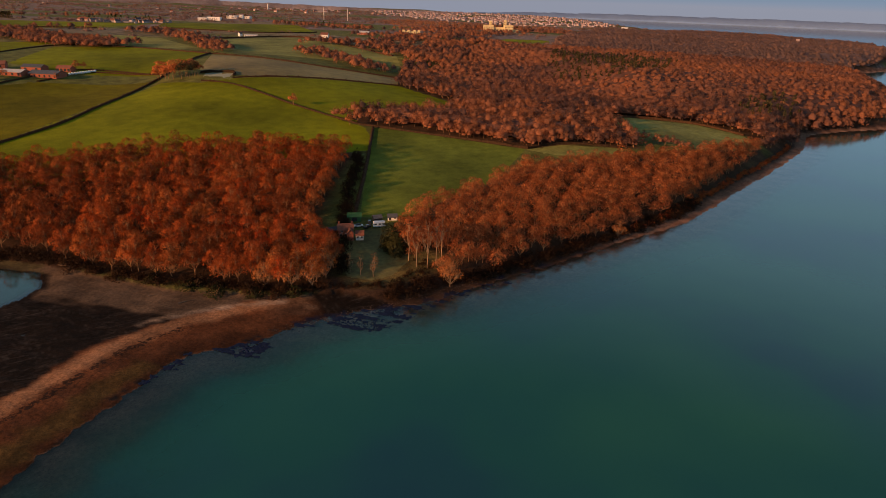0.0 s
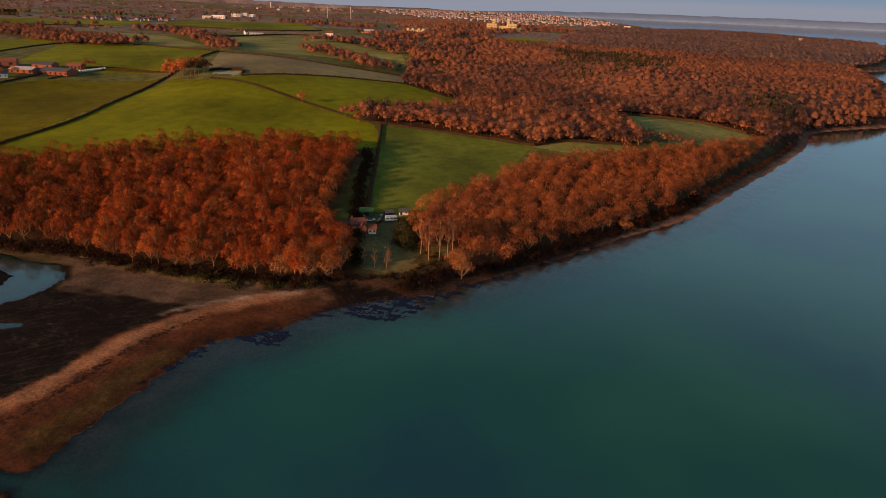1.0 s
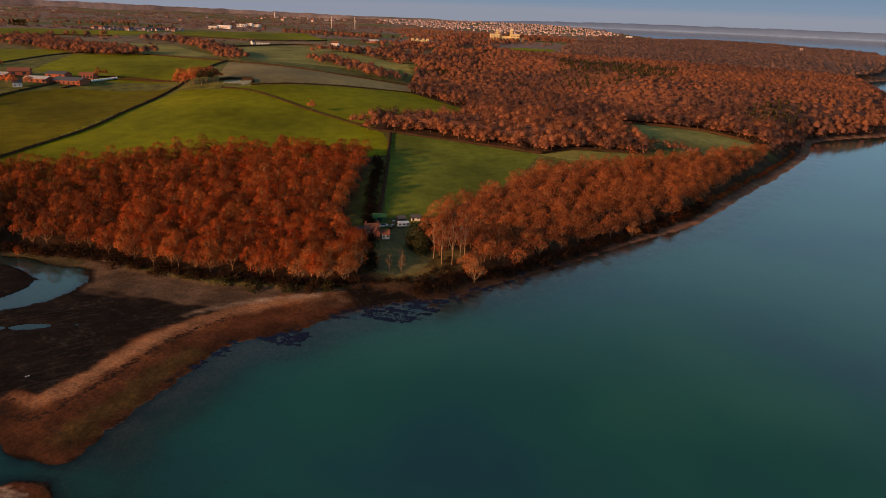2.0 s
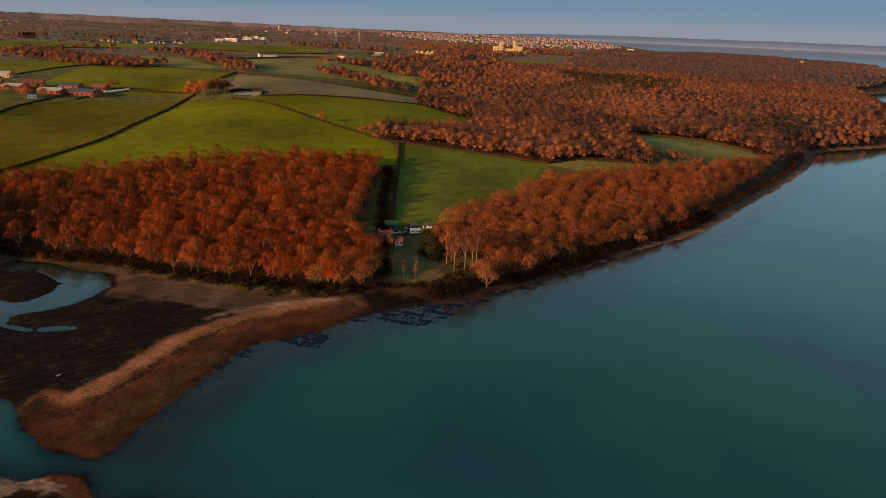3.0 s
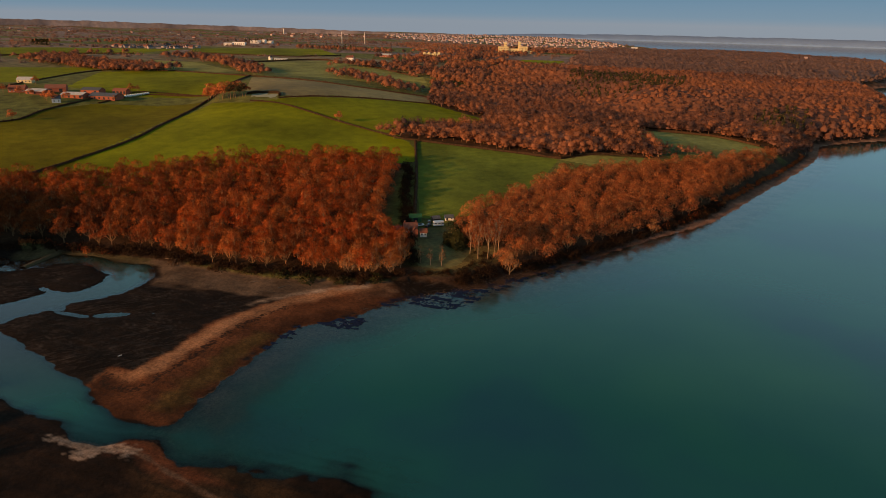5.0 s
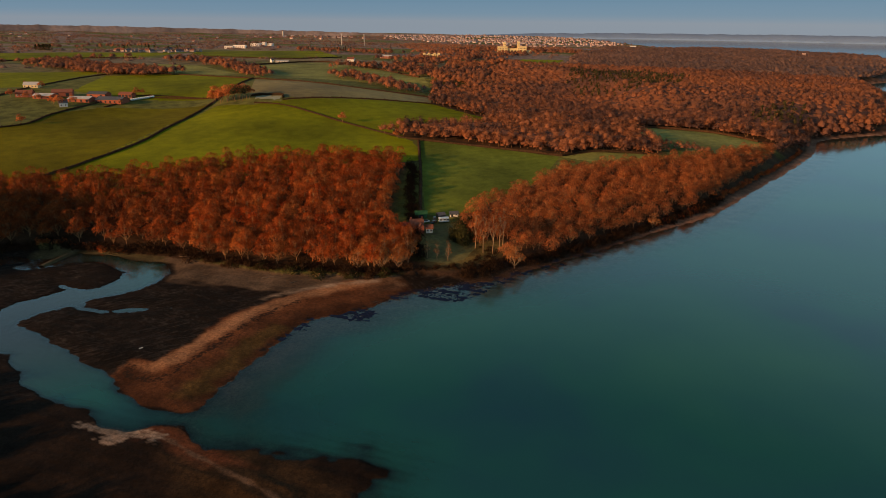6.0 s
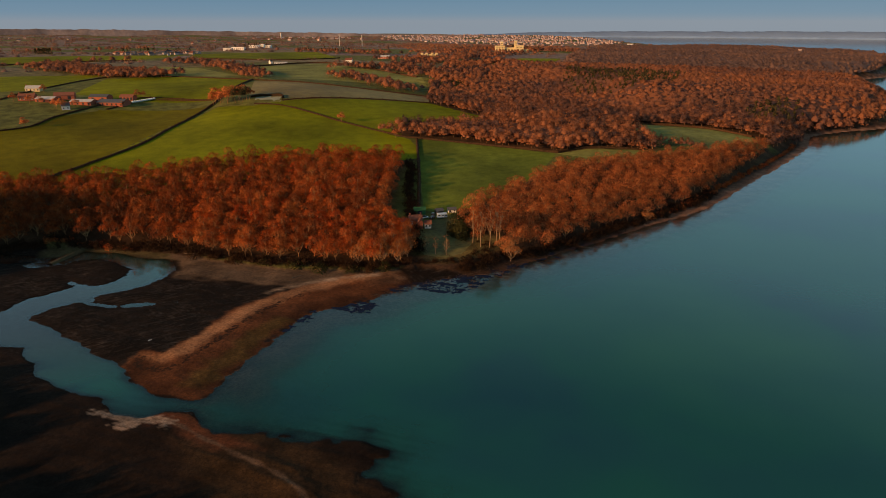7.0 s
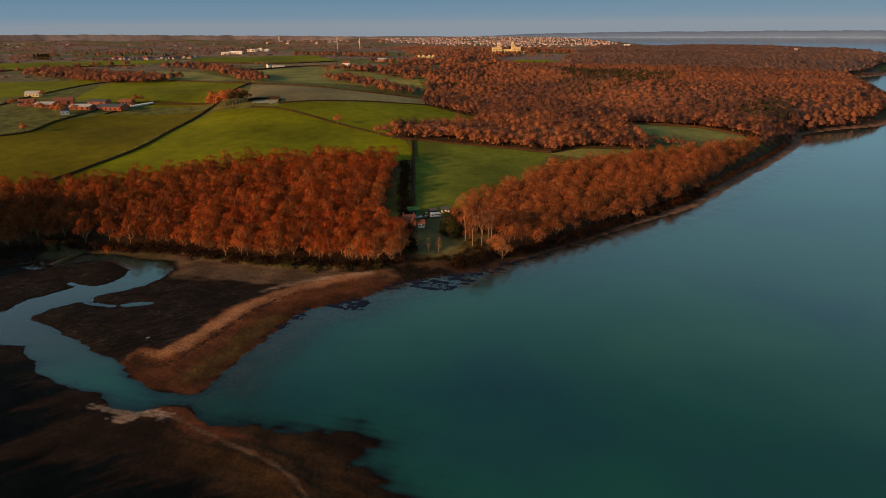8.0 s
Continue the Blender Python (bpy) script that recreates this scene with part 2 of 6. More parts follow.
def water_material():
    m, n, l, p = nodes_of("sea_water")
    nt = m.node_tree
    att = n.new("ShaderNodeAttribute")
    att.attribute_name = "depth"
    murk = ramp_of(nt, noise_at(nt, 0.012, 3.0).outputs[0], [(0.32, (0.008, 0.058, 0.086)), (0.48, (0.008, 0.084, 0.078)), (0.70, (0.014, 0.108, 0.079))])
    silt = n.new("ShaderNodeAttribute")
    silt.attribute_name = "silt"
    far_haze = n.new("ShaderNodeAttribute")
    far_haze.attribute_name = "far_haze"
    # the far sea's pale colour stands in for haze and sky sheen
    strait = blend(nt, murk.outputs[0], (0.26, 0.20, 0.19), far_haze.outputs["Fac"])
    l.new(blend(nt, strait, (0.040, 0.030, 0.024), silt.outputs["Fac"]), p.inputs["Base Color"])
    p.inputs["Roughness"].default_value, p.inputs["Specular IOR Level"].default_value = 1.0, 0.0
    b = n.new("ShaderNodeBump")
    b.inputs["Strength"].default_value, b.inputs["Distance"].default_value = 0.06, 0.3
    l.new(noise_at(nt, 0.5, 3.0).outputs[0], b.inputs["Height"])
    clear, body, top, gloss, face = (n.new(k) for k in ("ShaderNodeBsdfTransparent", "ShaderNodeMixShader", "ShaderNodeMixShader", "ShaderNodeBsdfGlossy", "ShaderNodeFresnel"))
    clear.inputs[0].default_value = (0.90, 0.90, 0.88, 1)
    gloss.inputs["Roughness"].default_value, face.inputs["IOR"].default_value = 0.07, 1.52
    l.new(b.outputs[0], gloss.inputs["Normal"]); l.new(b.outputs[0], face.inputs["Normal"])
    see = ramp_of(nt, att.outputs["Fac"], [(0.0, (0.02,) * 3), (0.15, (0.20,) * 3), (0.5, (0.74,) * 3), (0.85, (1.0,) * 3)])
    shoal, less = n.new("ShaderNodeMath"), n.new("ShaderNodeMath")
    shoal.operation, less.operation = "MULTIPLY_ADD", "MULTIPLY"
    l.new(silt.outputs["Fac"], shoal.inputs[0])
    shoal.inputs[1].default_value, shoal.inputs[2].default_value = -0.62, 1.0
    l.new(see.outputs[0], less.inputs[0]); l.new(shoal.outputs[0], less.inputs[1])
    l.new(less.outputs[0], body.inputs[0]); l.new(clear.outputs[0], body.inputs[1]); l.new(p.outputs[0], body.inputs[2])
    l.new(face.outputs[0], top.inputs[0]); l.new(body.outputs[0], top.inputs[1]); l.new(gloss.outputs[0], top.inputs[2])
    l.new(top.outputs[0], n["Material Output"].inputs[0])
    return m


WATER = water_material()

# ---------------------------------------------------------------- the plan, in metres
COAST = [(701, 375), (656, 382), (611, 382), (587, 376), (534, 343), (478, 318), (433, 299), (385, 281), (335, 260), (298, 247),
         (251, 239), (204, 230), (165, 223), (134, 219), (111, 222), (92, 221), (76, 215), (57, 215), (40, 201), (22, 185),
         (11, 173), (-3, 186), (-10, 206), (-20, 224), (-33, 249), (-39, 258), (-26, 267), (-16, 262)]
CREEK_BANK = [(-17, 269), (-10, 272), (0, 272), (7, 276), (13, 282), (16, 288), (14, 301), (2, 309), (-9, 322), (-20, 330), (-31, 328),
              (-41, 331), (-48, 339), (-58, 347), (-120, 356), (-200, 362), (-3500, 420), (-3500, 5800), (2300, 5800)]
FAR_COAST = [(2448, 4610), (2730, 4237), (2833, 3685), (2634, 3150), (2360, 2686), (2174, 2319), (2000, 1950), (2100, 1500), (2020, 1120),
             (1750, 900), (1500, 790), (1355, 748), (1233, 740), (1167, 735), (1163, 699), (1104, 650), (1055, 577), (960, 500), (850, 420), (760, 385)]
ISLAND = [(-200, 334), (-55, 330), (-45, 323), (-38, 317), (-26, 317), (-19, 317), (-10, 311), (-3, 296), (-6, 286), (-18, 282), (-26, 291),
          (-25, 284), (-38, 280), (-44, 275), (-49, 269), (-90, 262), (-200, 262)]
NEAR_BANK = [(-400, 240), (-90, 246), (-45, 239), (-36, 222), (-32, 210), (-27, 200), (-15, 185), (-12, 178), (-5, 172), (1, 171), (7, 167), (12, 155),
             (22, 149), (38, 137), (46, 133), (50, 126), (44, 121), (45, 110), (50, 90), (35, 60), (-40, 30), (-400, 10)]
WRACK = [(-3, 207), (-4, 202), (-1, 198), (3, 195), (8, 196), (13, 201), (21, 207), (30, 216), (42, 225), (58, 232)]
RIDGE = [(110, 230), (97, 235), (78, 239), (59, 236), (42, 231), (30, 223), (19, 213), (9, 205), (1, 202), (-4, 207)]
SHELL_BANK = [(-15, 179), (-5, 170), (2, 165), (8, 156), (14, 145), (19, 137), (24, 128), (27, 119), (30, 100)]
HEIGHTS = [(146, 281, 6), (135, 281, 4.5), (154, 247, 3.5), (203, 444, 16), (281, 362, 12), (176, 520, 22), (87, 672, 24), (141, 712, 36),
           (113, 657, 32), (28, 706, 26), (0, 1003, 35), (392, 420, 18), (925, 1406, 30), (16, 298, 1), (-60, 330, 2), (75, 233, 1)]
HEIGHTS += [(300, 265, 6), (440, 320, 8), (530, 360, 8), (700, 520, 25), (800, 800, 28), (1100, 1100, 30), (1300, 900, 22), (-400, 700, 25),
            (-300, 1500, 40), (300, 1500, 38), (-800, 2500, 36), (500, 3000, 20), (1500, 2500, 14), (-1500, 4200, 36), (-300, 4600, 30),
            (900, 4600, 12), (1700, 3500, 10), (600, 900, 30), (400, 1100, 36), (60, 420, 12), (-60, 480, 12), (465, 720, 17), (476, 612, 10), (472, 520, 8), (372, 478, 16), (560, 560, 22)]
FIELDS = {
    "field_west": ([(-84, 628), (-66, 628), (-41, 673), (-4, 688), (91, 663), (-18, 484), (-24, 430), (-160, 430), (-160, 628)], "GRASS_OLIVE"),
    "field_middle": ([(-18, 484), (91, 648), (119, 615), (162, 557), (184, 505), (205, 454), (195, 400), (-24, 400)], "GRASS"),
    "field_centre": ([(119, 615), (146, 616), (212, 610), (298, 607), (308, 576), (316, 518), (204, 495), (206, 460), (184, 505), (162, 557)], "GRASS"),
    "field_stubble": ([(157, 795), (231, 702), (322, 658), (298, 610), (148, 622), (126, 672)], "STUBBLE"),
    "field_upper": ([(1, 938), (74, 922), (157, 814), (98, 690), (18, 725), (-33, 787)], "GRASS"),
    "field_outer": ([(-180, 1049), (2, 1001), (-73, 847), (-180, 837)], "GRASS"),
    "field_plot": ([(128, 655), (149, 636), (145, 623), (125, 639)], "FROST"),
    "field_house": ([(212, 451), (232, 432), (262, 399), (285, 370), (234, 325), (201, 310), (165, 290), (144, 300)], "GRASS_SHADED"),
    "field_strip": ([(285, 370), (314, 370), (346, 350), (318, 325)], "GRASS_PALE"),
    "field_pale": ([(402, 432), (439, 435), (480, 405), (490, 365), (479, 343), (446, 325), (407, 340), (384, 372)], "GRASS_PALE"),
    "field_lawn": ([(126, 284), (148, 286), (158, 276), (152, 258), (145, 248), (135, 240), (126, 239), (119, 246), (120, 260)], "LAWN"),
    "field_far_a": ([(-250, 1465), (-81, 1487), (151, 1436), (50, 1282), (-71, 1277), (-250, 1183)], "GRASS"),
    "field_far_b": ([(173, 1476), (445, 1512), (403, 1219), (288, 1193), (138, 1314)], "GRASS"),
    "field_far_c": ([(208, 1045), (338, 1084), (392, 836), (355, 725), (163, 825)], "GRASS_PALE"),
    "field_far_d": ([(67, 1129), (127, 1066), (162, 856), (75, 940)], "GRASS_PALE"),
    "field_castle": ([(619, 1011), (754, 1122), (831, 1092), (730, 950), (606, 934)], "GRASS"),
}
ARM = [(-21, 270), (-17, 263), (-11, 256), (-3, 253), (5, 251), (12, 249)]
WOOD_WEST = [(-85, 362), (-57, 356), (-33, 349), (-9, 333), (15, 314), (37, 291), (58, 271), (75, 260), (92, 247), (108, 245), (117, 257), (121, 282),
             (124, 306), (150, 356), (174, 396), (170, 405), (98, 424), (45, 430), (-4, 427), (-62, 440), (-85, 443)]
WOOD_EAST = [(141, 246), (151, 230), (183, 233), (222, 242), (269, 250), (312, 263), (374, 291), (468, 329), (474, 340), (390, 326), (341, 328),
             (300, 334), (252, 332), (204, 306), (176, 298), (152, 275)]
WOOD_LINK = [(300, 468), (329, 423), (356, 396), (384, 374), (400, 434), (371, 480), (322, 526), (308, 516)]
WOOD_MID = [(212, 462), (234, 440), (263, 404), (290, 374), (322, 370), (361, 348), (372, 372), (356, 396), (332, 430), (290, 482), (235, 496), (190, 482)]
WOOD_GREAT = [(298, 612), (312, 576), (320, 528), (371, 480), (400, 446), (445, 442), (486, 415), (500, 372), (485, 338), (540, 352), (590, 388), (700, 385), (850, 432),
              (960, 510), (1055, 590), (1100, 655), (1150, 710), (1160, 745), (1350, 765), (1750, 920), (1990, 1110), (2050, 1500), (1900, 1750), (1500, 1750),
              (1300, 1500), (1050, 1300), (850, 1090), (740, 945), (606, 925), (560, 900), (450, 760), (330, 660)]
SHADE_HILL_WOOD = [(-310, 260), (-230, 260), (-190, 300), (-180, 340), (-190, 385), (-230, 420), (-310, 420)]
MARSH_WOOD = [(-90, 226), (-80, 204), (-80, 182), (-78, 160), (-60, 140), (-42, 126), (-40, 104), (-40, 80), (-64, 76), (-66, 116), (-78, 156), (-92, 188), (-112, 226)]
WOOD_BACK = [(330, 668), (450, 768), (560, 908), (606, 938), (604, 1005), (520, 985), (420, 850)]
WOOD_PARK = [(640, 1330), (860, 1500), (960, 1480), (1150, 1350), (1400, 1800), (1250, 2350), (900, 2150)]
FOLDS = [[(393, 792), (426, 660), (421, 500)], [(581, 922), (595, 760), (560, 567)]]
CONIFERS = [[(582, 764), (708, 773), (736, 672), (606, 572), (526, 572), (499, 630)], [(554, 432), (630, 445), (668, 446), (605, 398), (542, 397)]]


def inside(poly, x, y):
    hit, n = np.zeros(x.shape, bool), len(poly)
    if x.size < 40:
        a = np.array(poly, float)
        b = np.roll(a, -1, 0)
        cross = ((a[:, 1] > y[:, None]) != (b[:, 1] > y[:, None])) & (x[:, None] < (b[:, 0] - a[:, 0]) * (y[:, None] - a[:, 1]) / (b[:, 1] - a[:, 1] + 1e-12) + a[:, 0])
        return cross.sum(1) % 2 == 1
    for i in range(n):
        (x0, y0), (x1, y1) = poly[i], poly[(i + 1) % n]
        if y0 != y1:
            hit ^= ((y0 > y) != (y1 > y)) & (x < (x1 - x0) * (y - y0) / (y1 - y0) + x0)
    return hit


def line_gap(line, x, y, closed=False):
    """How far each point lies from a line of plan points."""
    best, n = np.full(x.shape, 1e9), len(line)
    if x.size < 40:
        a = np.array(line, float)
        b = np.roll(a, -1, 0)
        a, b = (a, b) if closed else (a[:-1], b[:-1])
        e, w = b - a, np.stack([x, y], -1)[:, None] - a
        k = np.clip((w * e).sum(-1) / ((e * e).sum(-1) + 1e-9), 0, 1)
        return np.linalg.norm(w - k[..., None] * e, axis=-1).min(1)
    for i in range(n if closed else n - 1):
        (x0, y0), (x1, y1) = line[i], line[(i + 1) % n]
        dx, dy = x1 - x0, y1 - y0
        k = np.clip(((x - x0) * dx + (y - y0) * dy) / (dx * dx + dy * dy + 1e-9), 0, 1)
        best = np.minimum(best, np.hypot(x - x0 - k * dx, y - y0 - k * dy))
    return best


def rounded(line, closed=False, k=4):
    """A smooth line through plan points (Catmull-Rom)."""
    p, out, n = [np.array(q, float) for q in line], [], len(line)
    for i in range(n if closed else n - 1):
        a, b, c, d = (p[(i + j) % n] if closed else p[min(max(i + j, 0), n - 1)] for j in (-1, 0, 1, 2))
        for s in range(k):
            t = s / k
            out.append(tuple(0.5 * (2 * b + (c - a) * t + (2 * a - 5 * b + 4 * c - d) * t * t + (3 * b - a - 3 * c + d) * t ** 3)))
    return out if closed else out + [tuple(p[-1])]


MAIN = rounded(COAST, k=3) + CREEK_BANK + FAR_COAST
SHORES = [MAIN, rounded(ISLAND, True, 3), rounded(NEAR_BANK, True, 3)]
LOWLAND = [(-3500, 380), (-250, 362), (-57, 350), (-33, 343), (-9, 327), (15, 308), (37, 285), (58, 264), (75, 254), (92, 242), (112, 237), (125, 226), (130, 200), (120, 90), (60, -20), (-3500, -20)]


def wobble(x, y, size, seed=0.0):
    """Cheap smooth noise, -1 to 1."""
    u, v = x / size + seed, y / size - 1.7 * seed
    return (np.sin(u * 1.9 + 1.3 * np.sin(v * 1.3)) + np.sin(v * 2.3 + 1.7 * np.sin(u * 0.9 + 2)) + np.sin((u + v) * 3.1 + seed)) / 3


_c = np.array(HEIGHTS, float)


def _kernel(a, b):
    return np.sqrt(((a[:, None] - b[None]) ** 2).sum(-1) + 80 ** 2)


_k = np.block([[_kernel(_c[:, :2], _c[:, :2]) - 1.5 * np.eye(len(_c)), np.ones((len(_c), 1))], [np.ones((1, len(_c))), np.zeros((1, 1))]])
_w = np.linalg.solve(_k, np.r_[_c[:, 2], 0])


def shore_gap(x, y):
    """Metres inland (positive) or out at sea (negative)."""
    best = np.full(x.shape, -1e9)
    for s in SHORES:
        g = line_gap(s, x, y, True)
        best = np.maximum(best, np.where(inside(s, x, y), g, -g))
    return best


def land(x, y):
    """The ground's height and the gap to the shore."""
    x, y = np.asarray(x, float), np.asarray(y, float)
    d = shore_gap(x, y)
    rill = line_gap(ARM, x, y) + 0.5 * wobble(x, y, 3, 2)
    d = np.where(d > 0, np.minimum(d, rill - 0.5 - 0.05 * np.maximum(5 - x, 0)), d) + 1.2 * wobble(x, y, 6) + 0.7 * wobble(x, y, 2.3, 4) + np.clip((152 - y) / 10, 0, 1) * np.clip((x - 14) / 8, 0, 1) * (2.6 * wobble(x, y, 4.7, 7) + 1.6 * wobble(x, y, 2.1, 3))
    hill = np.concatenate([_kernel(np.stack([a, b], -1), _c[:, :2]) @ _w[:-1] + _w[-1] for a, b in zip(np.array_split(x, 1 + x.size // 8000), np.array_split(y, 1 + x.size // 8000))])
    far = np.clip((np.hypot(x, y) - 1400) / 1500, 0, 1)
    hill = np.maximum(hill, 1.2) + far * (5 * wobble(x, y, 420, 2) + 4 * wobble(x, y, 170, 5))
    for fold in FOLDS:
        hill = hill + 8 * np.exp(-(line_gap(fold, x, y) / 32) ** 2)
    low = inside(LOWLAND, x, y)
    crest = line_gap(RIDGE, x, y)
    bank = line_gap(SHELL_BANK, x, y)
    flat = 0.42 + 0.12 * wobble(x, y, 9, 1) + 0.10 * wobble(x, y, 3, 3) + 0.75 * np.exp(-(crest / 14) ** 2) + 0.9 * np.exp(-(bank / 4) ** 2)
    hill = np.where(low, flat, hill)
    up = np.minimum(hill, 0.02 + np.where(low, 0.07, 0.11) * d + np.where(low, 0, 0.35) * np.maximum(d - 9, 0))
    open_sea = np.clip((x - 4) / 18, 0, 1) * np.clip((y - 145) / 20, 0, 1)
    h = np.where(d > 0, up, np.maximum(-5 + 2.2 * (1 - open_sea) * np.clip((y - 150) / 30, 0, 1) * (x > -140), (0.020 * d + 0.055 * np.minimum(d + 15, 0)) * open_sea + (1 - open_sea) * (0.11 + 0.34 * np.clip((y - 178) / 30, 0, 1) * np.clip((24 - x) / 20, 0, 1)) * d))
    west = 72 * np.exp(-((x + 275) / 62) ** 2 - ((y - 338) / 72) ** 2)          # unseen wooded hill west of the creek, added to shade the shore wood
    return h + west, np.where(west > 3, np.maximum(d, 5), d)


def height(x, y):
    return float(land(np.array([x]), np.array([y]))[0][0])


# ---------------------------------------------------------------- mesh helpers
def mesh_of(name, verts, faces, mats=(), index=None, smooth=False):
    me = bpy.data.meshes.new(name)
    verts, faces = np.asarray(verts, np.float32), np.asarray(faces, np.int32)
    k = faces.shape[1]
    me.vertices.add(len(verts)); me.vertices.foreach_set("co", verts.ravel())
    me.loops.add(faces.size); me.loops.foreach_set("vertex_index", faces.ravel())
    me.polygons.add(len(faces)); me.polygons.foreach_set("loop_start", np.arange(len(faces), dtype=np.int32) * k)
    if index is not None:
        me.polygons.foreach_set("material_index", np.asarray(index, np.int32))
    if smooth:
        me.polygons.foreach_set("use_smooth", np.ones(len(faces), bool))
    for m in mats:
        me.materials.append(m)
    me.update(calc_edges=True)
    me.validate()
    return me


def part(name, bm, material, parent, label="", smooth=False):
    """Links a bmesh (or a ready mesh) as one mesh object under a thing."""
    if isinstance(bm, bpy.types.Mesh):
        me = bm
    else:
        me = bpy.data.meshes.new(name)
        bm.normal_update()
        bm.to_mesh(me); bm.free()
    if material is not None and not me.materials:
        me.materials.append(material)
    if smooth:
        for p in me.polygons:
            p.use_smooth = True
    ob = new(name, me)
    ob.parent = parent
    return tagged(ob, label)


def thing(name, m, label, category, group="", kind=""):
    ob = new(name)
    ob.empty_display_size = 0.5
    ob.matrix_world = m
    return tagged(ob, label, category, group, kind)


# ---------------------------------------------------------------- ground and water
AZ = np.radians(np.concatenate([np.arange(-180, -16, 4), np.arange(-16, 76, 0.18), np.arange(76, 180, 4)]))
RINGS = np.exp(np.concatenate([np.arange(math.log(60), math.log(105), 0.02), np.arange(math.log(105), math.log(330), 0.0055), np.arange(math.log(330), math.log(520), 0.008), np.arange(math.log(520), math.log(5700), 0.0135)]))
_az, _r = np.meshgrid(AZ, RINGS, indexing="ij")
GX, GY = (_r * np.sin(_az)).ravel(), (_r * np.cos(_az)).ravel()
RADIAL, ACROSS = np.stack([np.sin(_az).ravel(), np.cos(_az).ravel()], -1), np.stack([np.cos(_az).ravel(), -np.sin(_az).ravel()], -1)
STEP_R = np.repeat(np.gradient(RINGS)[None], len(AZ), 0).ravel()
STEP_A = _r.ravel() * radians(0.18)
FINE = ((_az > radians(-15)) & (_az < radians(75))).ravel()
FREE = np.ones(len(GX), bool)
# the sheet's joints run along the field edges, so that these stay crisp
for outline, _ in FIELDS.values():
    for (x0, y0), (x1, y1) in zip(outline, outline[1:] + outline[:1]):
        ex, ey = x1 - x0, y1 - y0
        ln = math.hypot(ex, ey)
        nx, ny = -ey / ln, ex / ln
        off = (GX - x0) * nx + (GY - y0) * ny
        run = ((GX - x0) * ex + (GY - y0) * ey) / ln
        reach = 0.48 * (np.abs(RADIAL @ (nx, ny)) * STEP_R + np.abs(ACROSS @ (nx, ny)) * STEP_A)
        snap = FINE & FREE & (np.abs(off) < reach) & (run > -1) & (run < ln + 1)
        FREE &= ~snap
        GX, GY = np.where(snap, GX - off * nx, GX), np.where(snap, GY - off * ny, GY)
GZ, GD = land(GX, GY)
NA, NR = len(AZ), len(RINGS)
_i, _j = np.meshgrid(np.arange(NA), np.arange(NR - 1), indexing="ij")
_n = (_i + 1) % NA
QUADS = np.stack([_i * NR + _j, _i * NR + _j + 1, _n * NR + _j + 1, _n * NR + _j], -1).reshape(-1, 4)[:, ::-1]
CX, CY = GX[QUADS].mean(1), GY[QUADS].mean(1)
# wrap-around quads keep their true centre
LOWEST, HIGHEST = GZ[QUADS].min(1), GZ[QUADS].max(1)


OUTER = COAST[14:23]
SPIT = [(115, 232), (97, 239), (79, 243), (60, 240), (41, 234), (30, 230), (21, 221), (17, 214), (10, 211), (4, 205), (1, 209), (-2, 211), (-7, 207), (-9, 204)] + COAST[21:13:-1]


